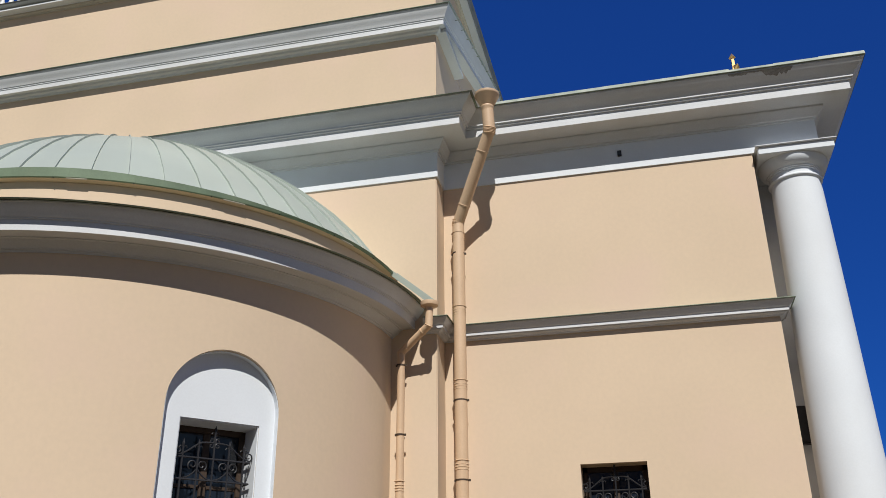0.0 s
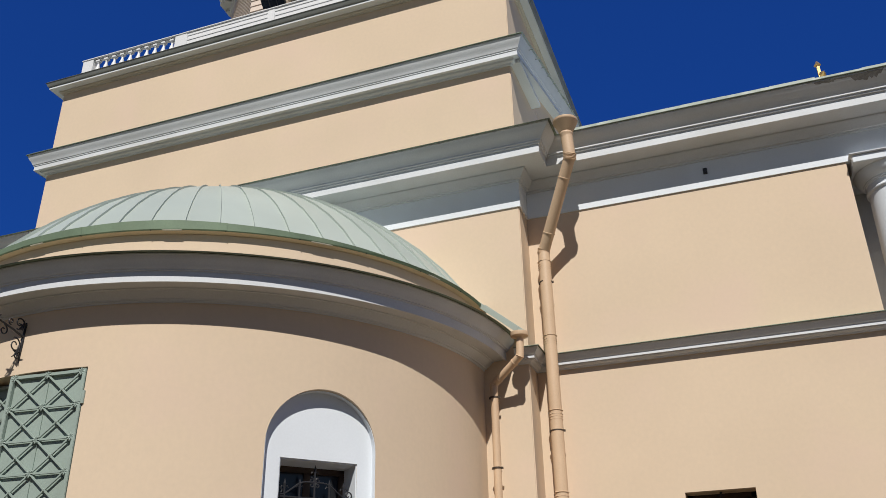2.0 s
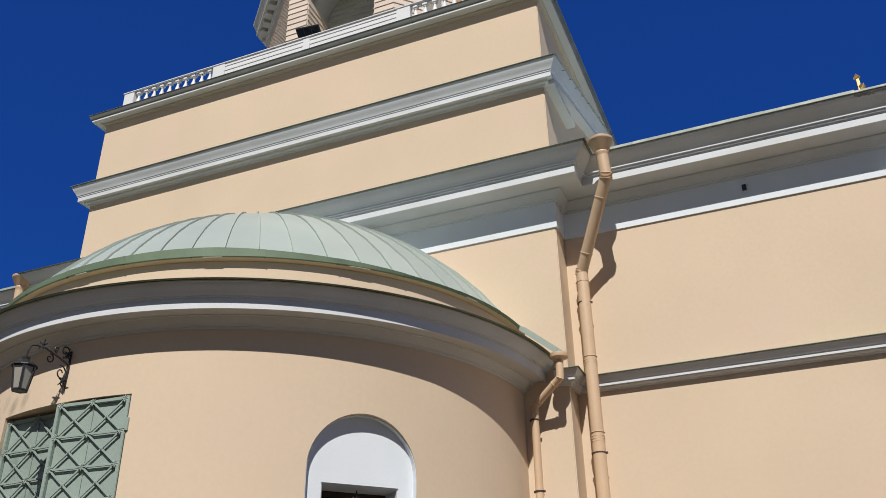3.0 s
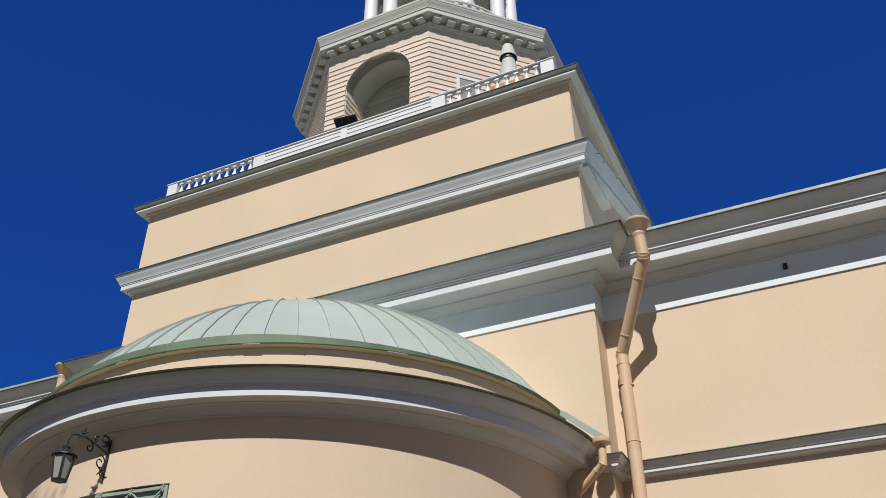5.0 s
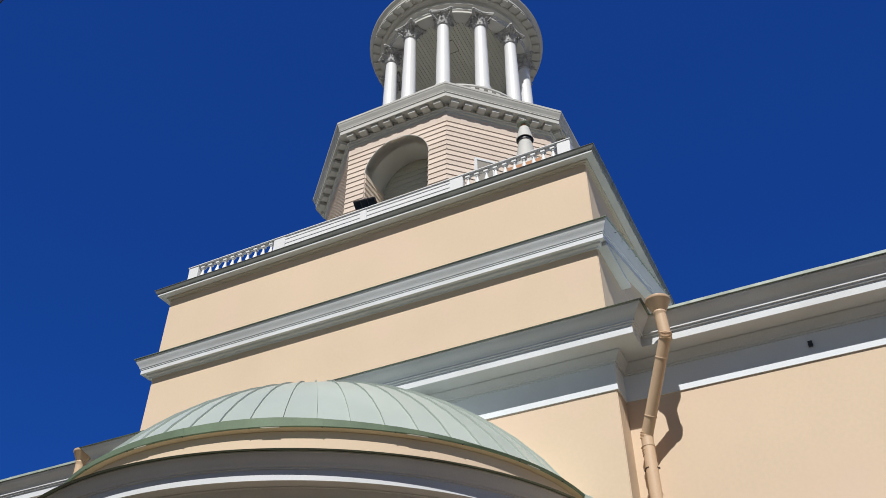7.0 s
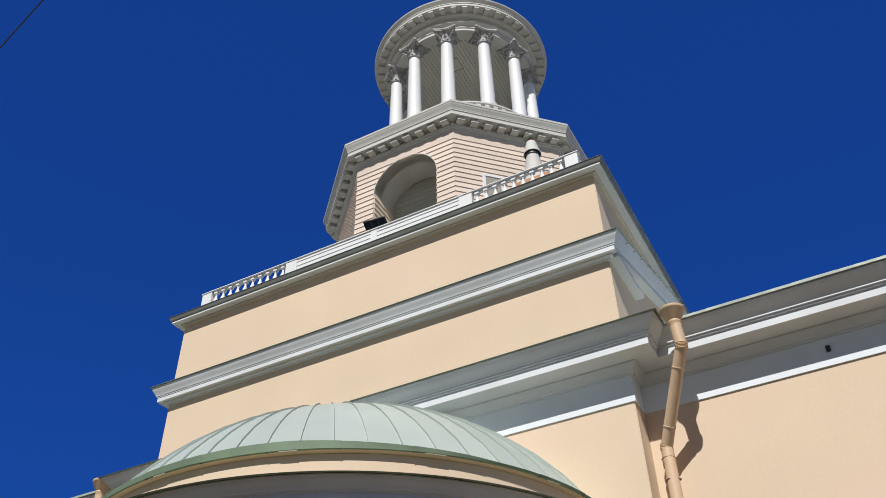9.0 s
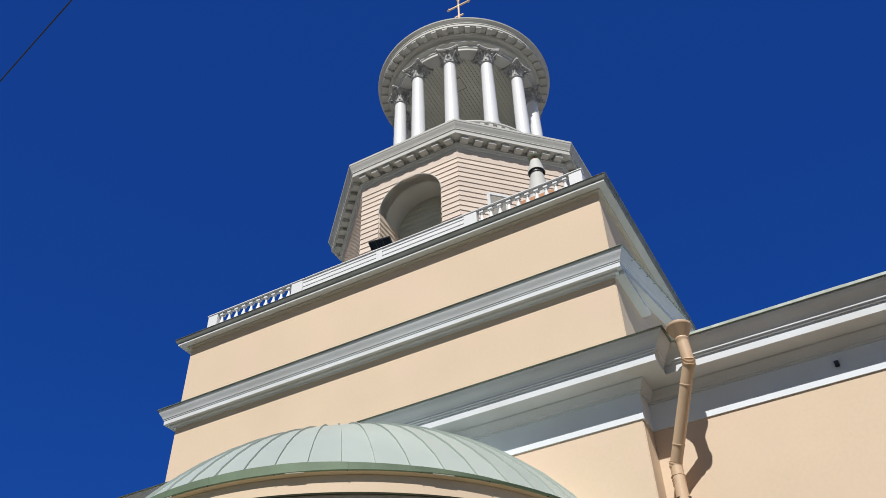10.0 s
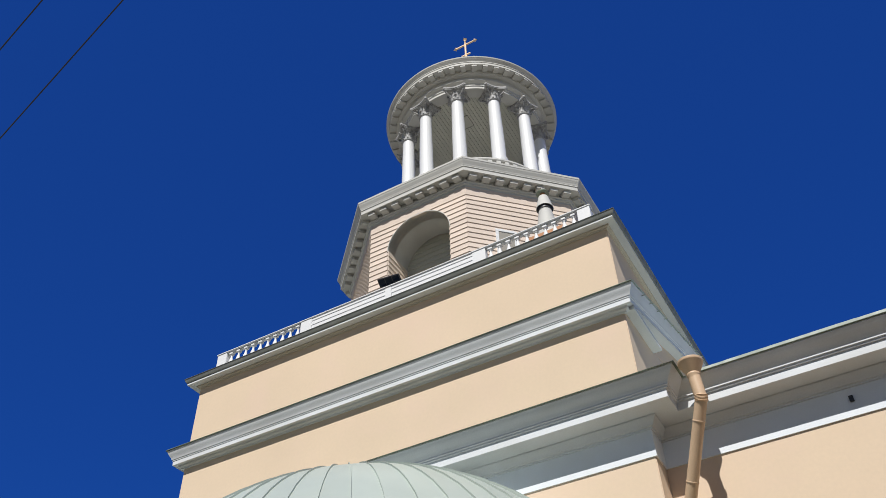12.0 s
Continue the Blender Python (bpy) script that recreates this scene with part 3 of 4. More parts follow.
# ---- iron shutters ----
def shutter(m, w, top, foot, label):
    """An iron leaf, x from its left edge, with a lattice of bars, rosettes and clips."""
    s = thing("window_shutter", m @ Vector((0, 0, foot)), label, "shutter", "iron shutters")
    part("leaf", box(bmesh.new(), (0, 0.034, foot), (w, 0.042, top), 0.002, m), SHUTTER, s)
    for x0 in (0, w - 0.045):
        part("edge_bar", box(bmesh.new(), (x0, -0.012, foot), (x0 + 0.045, 0.0335, top), 0.005, m), SHUTTER, s)
    part("edge_bar", box(bmesh.new(), (0.046, -0.006, top - 0.04), (w - 0.046, 0.0335, top), 0.004, m), SHUTTER, s)
    cols = [0.06, w / 2, w - 0.06]
    rows = [top - 0.03 - 0.353 * i for i in range(7)]
    part("centre_bar", box(bmesh.new(), (w / 2 - 0.004, 0.022, foot), (w / 2 + 0.004, 0.0335, top - 0.041), 0, m), SHUTTER, s)
    for z in rows[1:]:
        part("cross_bar", box(bmesh.new(), (0.046, -0.004, z - 0.013), (w - 0.046, 0.0115, z + 0.013), 0.003, m), SHUTTER, s)
    for i in range(2):
        for z0, z1 in zip(rows, rows[1:]):
            xa, xb = cols[i], cols[i + 1]
            for (ax, az), (bx, bz) in (((xa, z0), (xb, z1)), ((xa, z1), (xb, z0))):
                d = Vector((bx - ax, 0, bz - az))
                turn_ = Matrix.Translation(((ax + bx) / 2, 0, (az + bz) / 2)) @ Matrix.Rotation(-math.atan2(d.z, d.x), 4, "Y")
                part("diagonal_bar", box(bmesh.new(), (-d.length / 2, -0.006, -0.011), (d.length / 2, 0.0105, 0.011), 0.003, m @ turn_), SHUTTER, s)
            bm = bmesh.new()
            bmesh.ops.create_icosphere(bm, subdivisions=1, radius=0.024, matrix=m @ Matrix.Translation(((xa + xb) / 2, 0.008, (z0 + z1) / 2)) @ Matrix.Diagonal((1, 1.15, 1, 1)))
            part("clip", bm, SHUTTER, s)
    for x in cols:
        for z in rows:
            bm = bmesh.new()
            for k in range(8):
                a = k * math.pi / 4
                c = m @ Matrix.Translation((x + 0.028 * math.cos(a), -0.010, z + 0.028 * math.sin(a))) @ Matrix.Rotation(-a, 4, "Y") @ Matrix.Diagonal((1.5, 0.6, 0.7, 1))
                bmesh.ops.create_icosphere(bm, subdivisions=1, radius=0.013, matrix=c)
            bmesh.ops.create_icosphere(bm, subdivisions=1, radius=0.018, matrix=m @ Matrix.Translation((x, 0.008, z)) @ Matrix.Diagonal((1, 1.6, 1, 1)))
            part("rosette", bm, SHUTTER, s)
    return s


shutter(dm @ Matrix.Translation((-0.985, 0.035, 0)), 0.985, 4.585, 0.92, "closed grey-green iron shutter leaf with riveted lattice")
leaf_m = dm @ Matrix.Translation((0.945, -0.02, 0)) @ Matrix.Rotation(radians(7.5), 4, "Z") @ Matrix.Translation((-0.96, 0, 0))
leaf = shutter(leaf_m, 0.96, 4.60, 0.92, "grey-green iron shutter leaf standing slightly ajar")
for z in (4.28, 2.6, 1.2):
    bm = tube(bmesh.new(), [leaf_m @ Vector((0.972, -0.005, z - 0.07)), leaf_m @ Vector((0.972, -0.005, z + 0.07))], 0.02, 10)
    box(bm, (0.89, -0.018, z - 0.05), (0.97, -0.0125, z + 0.05), 0.002, leaf_m)
    part("hinge", bm, SHUTTER, leaf)
w = thing("window", dm @ Vector((0, 0.15, 0.95)), "dark window recess behind the iron shutters", "window")
# near-black sheet whose colour stands for the unlit room behind the shutters
part("pane", box(bmesh.new(), (-0.98, 0.16, 0.91), (0.945, 0.18, 4.615), 0, dm), DARK, w)

# ---- lantern ----
lan = thing("wall_lantern", (-7.66, 7.2, 4.9), "black iron wall lantern on a scrolled bracket", "lantern")
LX, LY = -7.63, 6.53
body = []
for r, z in ((0.078, 4.64), (0.118, 4.90)):
    body.append([(LX + r * math.cos(radians(15 + 60 * k)), LY + r * math.sin(radians(15 + 60 * k)), z) for k in range(6)])
for k in range(6):
    j = (k + 1) % 6
    part("corner_bar", tube(bmesh.new(), [body[0][k], body[1][k]], 0.011, 6), IRON, lan)
    bm = bmesh.new()
    loft(bm, [[Vector(body[0][k]), Vector(body[0][j])], [Vector(body[1][k]), Vector(body[1][j])]])
    part("glass_pane", bm, MILK, lan, "milky glass pane")
for row, name in ((body[0], "bottom_ring"), (body[1], "top_ring")):
    bm = bmesh.new()
    for k in range(6):
        tube(bm, [row[k], row[(k + 1) % 6]], 0.012, 6)
    part(name, bm, IRON, lan)
part("roof", turned(bmesh.new(), [(0.135, 4.903), (0.132, 4.915), (0.06, 4.965), (0.04, 4.98), (0.045, 5.01), (0.0, 5.02)], LX, LY, steps=12), IRON, lan)
part("floor", turned(bmesh.new(), [(0.0, 4.632), (0.078, 4.632), (0.078, 4.64), (0.0, 4.64)], LX, LY, steps=6), IRON, lan)
wx, wy = -7.60, 7.108
part("mount", tube(bmesh.new(), [(wx, wy - 0.012, 5.27), (wx, wy - 0.015, 5.05), (wx, wy - 0.012, 4.80)], [0.010, 0.017, 0.006], 8), IRON, lan)
arm = [(wx, wy - 0.02, 5.10), (wx + 0.01, wy - 0.2, 5.14), (wx + 0.03, wy - 0.42, 5.17), (LX, LY + 0.12, 5.19), (LX, LY + 0.03, 5.16), (LX, LY, 5.09), (LX, LY, 5.02)]
part("arm", tube(bmesh.new(), arm, [0.014, 0.012, 0.011, 0.011, 0.010, 0.010, 0.008], 8), IRON, lan)


def wall_scroll(y, z, r, start, turns, way=1):
    return [(wx, y + way * r * (1 - 0.75 * k / 20) * math.cos(start + turns * k / 20), z + r * (1 - 0.75 * k / 20) * math.sin(start + turns * k / 20)) for k in range(21)]


for y, z, r, st, tn, way in ((wy - 0.11, 4.98, 0.085, 1.2, 8, -1), (wy - 0.10, 5.24, 0.08, -1.2, -8, -1), (wy - 0.30, 5.09, 0.06, 1.5, 7, -1), (wy - 0.05, 4.87, 0.05, 0.6, 7, 1), (wy - 0.22, 5.22, 0.04, -1.4, -7, 1)):
    part("scroll", tube(bmesh.new(), wall_scroll(y, z, r, st, tn, way), 0.008, 6), IRON, lan)
for y, z in ((wy - 0.06, 4.90), (wy - 0.05, 5.22), (LY + 0.16, 5.21)):
    bm = bmesh.new()
    for k in range(5):
        a = k * 2 * math.pi / 5
        tube(bm, [(wx, y, z), (wx + 0.07 * math.cos(a), y - 0.01, z + 0.07 * math.sin(a))], [0.014, 0.004], 5)
    part("leaf_ornament", bm, IRON, lan)

lan.location += Vector((0.10, -0.10, -0.045))


# ---- downpipes ----
def downpipe(points, radius, funnel, rings, straps, label, mirror=False, ribs=2):
    """A painted downpipe: funnel, bent pipe in lengths, collars and wall straps."""
    X = (lambda p: Vector((2 * CX - p[0], p[1], p[2]))) if mirror else Vector
    top = X(points[0])
    d = thing("downpipe", (X(points[-1]).x, X(points[-1]).y, 0), label, "downpipe", "downpipes")
    pts = [X(p) for p in points]
    bm = bmesh.new()
    turned(bm, [(r, top.z + h) for r, h in funnel], top.x, top.y, steps=28)
    part("funnel", bm, PIPE, d, smooth=35)
    for i, (a, b) in enumerate(zip(pts, pts[1:])):
        way = (b - a).normalized()
        part("pipe", tube(bmesh.new(), [a - way * (0.02 if i else 0), b + way * 0.02], radius - 0.0015 * (i % 2), 20), PIPE, d, smooth=40)
        if i:
            bend = (way + (a - pts[i - 1]).normalized()).normalized()
            bm = bmesh.new()
            for k in range(-ribs, ribs + 1):
                u = a + bend * 0.02 * k
                tube(bm, [u - bend * 0.008, u, u + bend * 0.008], [radius, radius + 0.008, radius], 20)
            part("elbow", bm, PIPE, d, smooth=60)
        if i == 1:
            for f_ in (0.22, 0.80):
                u = a.lerp(b, f_)
                part("collar", tube(bmesh.new(), [u - way * 0.012, u, u + way * 0.012], [radius, radius + 0.007, radius], 20), PIPE, d, smooth=60)
    foot = pts[-1]
    for z in rings:
        bm = bmesh.new()
        for dz, s in ((0.0, 0.016), (-0.05, 0.010), (-0.085, 0.010), (-0.12, 0.009)):
            turned(bm, [(radius, z + dz - 0.012), (radius + s, z + dz), (radius, z + dz + 0.012)], foot.x, foot.y, steps=20)
        part("collar", bm, PIPE, d, smooth=60)
    for z in straps:
        bm = turned(bmesh.new(), [(radius + 0.001, z - 0.012), (radius + 0.008, z - 0.01), (radius + 0.008, z + 0.01), (radius + 0.001, z + 0.012)], foot.x, foot.y, steps=20)
        for s in (-1, 1):
            box(bm, (foot.x + s * radius - 0.006, foot.y - 0.004, z - 0.012), (foot.x + s * (radius + 0.022) + 0.004, foot.y + 0.02, z + 0.014))
        tube(bm, [(foot.x, foot.y + radius - 0.01, z), (foot.x, foot.y + 0.26, z)], 0.008, 6)
        part("strap", bm, BROWN, d, "rusty brown iron strap")
    return d


main = [(-1.815, 10.52, 8.58), (-1.80, 10.55, 8.20), (-2.42, 11.19, 7.09), (-2.425, 11.20, 0.25)]
FUN = [(0.075, -0.10), (0.088, -0.03), (0.094, -0.02), (0.094, 0.0), (0.088, 0.01), (0.10, 0.02), (0.168, 0.165), (0.176, 0.172), (0.182, 0.185), (0.182, 0.215), (0.172, 0.215), (0.162, 0.175), (0.09, 0.04)]
for flip in (False, True):
    downpipe(main, 0.086, FUN, (6.92, 5.78, 4.72, 3.65, 2.55), (6.60, 4.45, 3.40, 2.1), "beige painted metal downpipe with conical funnel", flip)
low = [(-2.704, 10.59, 5.58), (-2.715, 10.59, 5.34), (-3.15, 10.80, 5.06), (-3.155, 10.80, 0.25)]
FUN2 = [(0.048, -0.02), (0.05, 0.0), (0.06, 0.01), (0.095, 0.022), (0.118, 0.03), (0.122, 0.04), (0.122, 0.085), (0.112, 0.085), (0.10, 0.04), (0.05, 0.02)]
low_pipe = downpipe(low, 0.052, FUN2, (3.36, 2.2), (4.88, 3.95, 3.0), "slim beige downpipe with shallow bowl funnel", ribs=0)
# the open metal trough that leads to the bowl
tr = thing("gutter_trough", (-3.0, 10.7, 6.0), "pale green sheet metal trough from roof to funnel", "gutter")
a, b = Vector((-3.32, 10.85, 6.22)), Vector((-2.72, 10.63, 5.675))
d = (b - a).normalized()
s = d.cross(Vector((0, 0, 1))).normalized()
u = s.cross(d)
part("channel", loft(bmesh.new(), [[p + s * i * 0.07 + u * j for i, j in ((-1, 0.07), (-1, 0.0), (1, 0.0), (1, 0.07), (0.94, 0.07), (0.94, 0.006), (-0.94, 0.006), (-0.94, 0.07))] for p in (a, b)], close=True, cap=True), GREEN, tr)

# ---- balustrade ----
bal = thing("balustrade", (CX, YF + 0.15, 12.56), "white painted balustrade with turned balusters and panels", "balustrade")
BY0, BY1, BT = YF + 0.05, YF + 0.165, 13.14
for x0, x1 in ((-11.78, -11.52), (-9.52, -9.235), (-5.40, -5.12), (-3.19, -2.94)):
    part("post", box(bmesh.new(), (x0, BY0, 12.55), (x1, BY1, BT - 0.03), 0.006), BRIGHT, bal)
part("top_rail", box(bmesh.new(), (-11.80, BY0 - 0.015, BT - 0.03), (-2.92, BY1 + 0.015, BT), 0.006), BRIGHT, bal)
for x0, x1 in ((-11.52, -9.52), (-5.12, -3.19)):
    part("rail", box(bmesh.new(), (x0, BY0 + 0.03, BT - 0.055), (x1, BY1 - 0.03, BT - 0.031), 0.004), BRIGHT, bal)
    part("bottom_rail", box(bmesh.new(), (x0, BY0 + 0.02, 12.60), (x1, BY1 - 0.02, 12.68), 0.004), BRIGHT, bal)
BALUSTER = [(0.042, 12.68), (0.042, 12.70), (0.030, 12.71), (0.046, 12.76), (0.054, 12.82), (0.050, 12.87), (0.034, 12.92), (0.023, 12.97), (0.021, 13.0), (0.032, 13.01), (0.032, 13.02), (0.022, 13.026), (0.026, 13.04)]
bm = turned(bmesh.new(), BALUSTER, 0, 0, steps=12)
box(bm, (-0.045, -0.045, 13.04), (0.045, 0.045, 13.084), 0.004)
shape = finish(bm, 50)
for x0, x1 in ((-11.52, -9.52), (-5.12, -3.19)):
    for k in range(10):
        b_ = part("baluster", shape, BRIGHT, bal)
        b_.location.x += x0 + (k + 0.5) * (x1 - x0) / 10
        b_.location.y += (BY0 + BY1) / 2
for x0, x1 in ((-9.235, -7.415), (-7.265, -5.40)):
    part("panel", box(bmesh.new(), (x0, BY0 + 0.022, 12.56), (x1, BY1 - 0.03, BT - 0.031), 0.003), BRIGHT, bal)
    for z0, z1 in ((BT - 0.10, BT - 0.032), (BT - 0.21, BT - 0.16), (12.57, 12.68)):
        part("panel_moulding", box(bmesh.new(), (x0, BY0 + 0.010, z0), (x1, BY0 + 0.0215, z1), 0.004), BRIGHT, bal)
part("pilaster", box(bmesh.new(), (-7.413, BY0 + 0.004, 12.56), (-7.267, BY1 - 0.03, BT - 0.031), 0.004), BRIGHT, bal)
# the returns along the sides
for x0, x1 in ((-11.75, -11.60), (-3.10, -2.95)):
    part("side_panel", box(bmesh.new(), (x0, BY1 + 0.001, 12.58), (x1, 19.8, BT - 0.03), 0.005), BRIGHT, bal)

# ---- belfry ----
belfry = thing("belfry", (OX, OY, 12.6), "eight-sided wooden belfry clad in pinkish beige boards", "belfry")
RW = 3.43                                        # corner radius of the boarded walls
FLAT = RW * math.cos(radians(22.5))
HALF = RW * math.sin(radians(22.5))


def octagon(bm, prof):
    return turned(bm, prof, OX, OY, -67.5, 292.5, 8)


core = finish(octagon(bmesh.new(), [(RW - 0.30, 12.6), (RW - 0.02, 12.6), (RW - 0.02, 16.70), (RW - 0.30, 16.70), (RW - 0.30, 12.6)]))
fm = on_round(OX, OY, -90, FLAT)
AXM, ASP, AHF = 0.02, 15.59, 0.838               # arch: middle, springing, half width
am = fm @ Matrix.Translation((AXM, 0, 0))
core = cut(core, [arch_block(AHF, ASP, 12.75, -0.5, 1.2, am)])
part("core_wall", core, BOARD, belfry)
# the arched porch behind the opening: smooth vault, boarded sides and back
DEEP = 0.86
bm = bmesh.new()
line = [(AHF * math.cos(math.pi * i / 24), ASP + AHF * math.sin(math.pi * i / 24)) for i in range(25)]
outer = [((AHF + 0.016) * math.cos(math.pi * i / 24), ASP + (AHF + 0.016) * math.sin(math.pi * i / 24)) for i in range(25)]
loft(bm, [[am @ Vector((x, y, z)) for x, z in row] for row, y in ((outer, DEEP), (outer, -0.03), (line, -0.03), (line, DEEP))])
part("vault", bm, TRIM, belfry, "smooth pale grey barrel vault", smooth=30)
part("back_wall", box(bmesh.new(), (-AHF - 0.1, DEEP + 0.02, 12.7), (AHF + 0.1, DEEP + 0.1, 16.5), 0, am), BOARD, belfry)
part("door_frame", box(bmesh.new(), (0.28, DEEP - 0.05, 14.0), (0.34, DEEP + 0.0, 15.05), 0.004, am), BROWN, belfry)
part("door_frame", box(bmesh.new(), (0.52, DEEP - 0.05, 14.0), (0.58, DEEP + 0.0, 15.05), 0.004, am), BROWN, belfry)
part("door_frame", box(bmesh.new(), (0.28, DEEP - 0.052, 14.90), (0.58, DEEP + 0.001, 14.95), 0.004, am), BROWN, belfry)

PITCH = 0.153


def board(x0, x1, x2=None, x3=None):
    """A lapped board 153 mm high: thick at its foot; x2, x3 are the ends at its head where they differ."""
    bm = bmesh.new()
    x2, x3 = x0 if x2 is None else x2, x1 if x3 is None else x3
    foot = [(x0, -0.026), (x1, -0.026), (x1, 0.0), (x0, 0.0)]
    head = [(x2, -0.004), (x3, -0.004), (x3, 0.0), (x2, 0.0)]
    loft(bm, [[(x, y, 0.0) for x, y in foot], [(x, y, PITCH + 0.012) for x, y in head]], close=True, cap=True)
    return finish(bm)


full = board(-HALF - 0.012, HALF + 0.012)
inner = board(-AHF - 0.1, AHF + 0.1)
inner.materials.append(GREYWOOD)


def lay(me, m, z):
    ob = part("board", me, BOARD, belfry)
    ob.matrix_local = Matrix.Translation(-Vector(belfry.location)) @ m @ Matrix.Translation((0, 0, z))


for k in range(27):
    z = 12.58 + PITCH * k
    for ang in (-135, -45, 0):
        lay(full, on_round(OX, OY, ang, FLAT), z)
    reach = lambda h: AHF if h <= ASP else (math.sqrt(max(0.0, AHF ** 2 - (h - ASP) ** 2)))
    r0, r1 = reach(z), reach(z + PITCH)
    if r0 <= 0.02:
        lay(full, fm, z)
    else:
        lay(board(-HALF - 0.012, AXM - r0 - 0.003, None, AXM - max(r1, 0.001) - 0.003), fm, z)
        lay(board(AXM + r0 + 0.003, HALF + 0.012, AXM + max(r1, 0.001) + 0.003), fm, z)
    if z < 16.3:
        lay(inner, am @ Matrix.Translation((0, DEEP + 0.018, 0)), z)
    if z < ASP - 0.1:
        side_l = am @ Matrix.Translation((-AHF, DEEP / 2, 0)) @ Matrix.Rotation(radians(90), 4, "Z")
        side_r = am @ Matrix.Translation((AHF, DEEP / 2, 0)) @ Matrix.Rotation(radians(-90), 4, "Z")
        if k == 0:
            reveal = board(-DEEP / 2, DEEP / 2)
        lay(reveal, side_l, z)
        lay(reveal, side_r, z)
OCT_BED = [(RW - 0.05, 16.66), (RW + 0.03, 16.66), (RW + 0.035, 16.72), (RW + 0.07, 16.73), (RW + 0.08, 16.78), (RW + 0.10, 16.80), (RW - 0.05, 16.80)]
OCT_COR = [(RW - 0.05, 16.925), (3.75, 16.925), (3.765, 16.915), (3.765, 17.03), (3.785, 17.035), (3.785, 17.06)] + curve_of((3.79, 17.065), (3.86, 17.22), -0.3, 4) + [(3.87, 17.23), (3.875, 17.285), (1.0, 17.50)]
part("frieze_board", octagon(bmesh.new(), [(RW - 0.05, 16.40), (RW + 0.028, 16.40), (RW + 0.028, 16.659), (RW - 0.05, 16.659)]), BOARD, belfry)
part("bed_moulding", octagon(bmesh.new(), OCT_BED), TRIM, belfry)
part("backing", octagon(bmesh.new(), [(RW - 0.05, 16.8005), (RW + 0.06, 16.8005), (RW + 0.06, 16.9245), (RW - 0.05, 16.9245)]), TRIM, belfry)
part("cornice", octagon(bmesh.new(), OCT_COR), TRIM, belfry)
block = finish(box(bmesh.new(), (-0.095, -0.20, 0), (0.095, 0.0, 0.10), 0.008))
for ang in (-180, -135, -90, -45, 0):
    for k in range(8):
        x = (k - 3.5) * 0.338
        ob = part("modillion", block, TRIM, belfry)
        ob.matrix_local = Matrix.Translation(-Vector(belfry.location)) @ on_round(OX, OY, ang, (RW + 0.06) * math.cos(radians(22.5)) + 0.001) @ Matrix.Translation((x, 0, 16.82))
# small white framed window on the slanting side
sm = on_round(OX, OY, -45, FLAT)
sw = thing("belfry_window", sm @ Vector((-0.41, 0, 14.6)), "small white framed window in the boarded belfry", "window")
for a, b in (((-0.67, -0.05, 14.5), (-0.60, 0.02, 15.40)), ((-0.23, -0.05, 14.5), (-0.16, 0.02, 15.40)), ((-0.67, -0.052, 15.33), (-0.16, 0.021, 15.405))):
    part("frame", box(bmesh.new(), a, b, 0.006, sm), BRIGHT, sw)
part("pane", box(bmesh.new(), (-0.61, -0.035, 14.5), (-0.22, -0.03, 15.34), 0, sm), MILK, sw)

# ---- rotunda ----
rot = thing("rotunda", (RX, RY, 17.4), "open round colonnade of white columns under a grey cornice", "rotunda")
part("plinth", turned(bmesh.new(), [(0.5, 17.40), (2.20, 17.40), (2.20, 18.95), (2.21, 19.01), (2.25, 19.02), (2.27, 19.05), (2.27, 19.10), (2.25, 19.12), (0.5, 19.21)], RX, RY, steps=72), TRIM, rot, smooth=25)
small = finish(box(bmesh.new(), (-0.06, -0.05, 0), (0.06, 0.0, 0.09), 0.004))
for k in range(60):
    ob = part("plinth_block", small, TRIM, rot)
    ob.matrix_local = Matrix.Translation(-Vector(rot.location)) @ on_round(RX, RY, 6 * k, 2.212) @ Matrix.Translation((0, 0, 18.92))
ENT = [(1.84, 22.29), (2.17, 22.29), (2.17, 22.39), (2.195, 22.395), (2.195, 22.49), (2.215, 22.495), (2.265, 22.53), (2.285, 22.535), (2.295, 22.555), (2.235, 22.565), (2.235, 22.72), (2.29, 22.74), (2.32, 22.78), (2.36, 22.80), (2.36, 22.82), (2.25, 22.82)]
COR = [(2.30, 22.905), (2.58, 22.905), (2.59, 22.897), (2.59, 22.985), (2.605, 22.99), (2.605, 23.02)] + curve_of((2.61, 23.025), (2.67, 23.11), -0.3, 4) + [(2.68, 23.12), (2.69, 23.16), (2.3, 23.25), (2.3, 22.905)]
part("entablature", turned(bmesh.new(), ENT, RX, RY, steps=96), TRIM, rot, smooth=25)
part("backing", turned(bmesh.new(), [(2.3, 22.8205), (2.37, 22.8205), (2.37, 22.9045), (2.3, 22.9045)], RX, RY, steps=96), TRIM, rot, smooth=25)
part("cornice", turned(bmesh.new(), COR, RX, RY, steps=96), TRIM, rot, smooth=25)
block = finish(box(bmesh.new(), (-0.075, -0.205, 0), (0.075, 0.0, 0.075), 0.006))
for k in range(48):
    ob = part("modillion", block, TRIM, rot)
    ob.matrix_local = Matrix.Translation(-Vector(rot.location)) @ on_round(RX, RY, 7.5 * k, 2.371) @ Matrix.Translation((0, 0, 22.828))
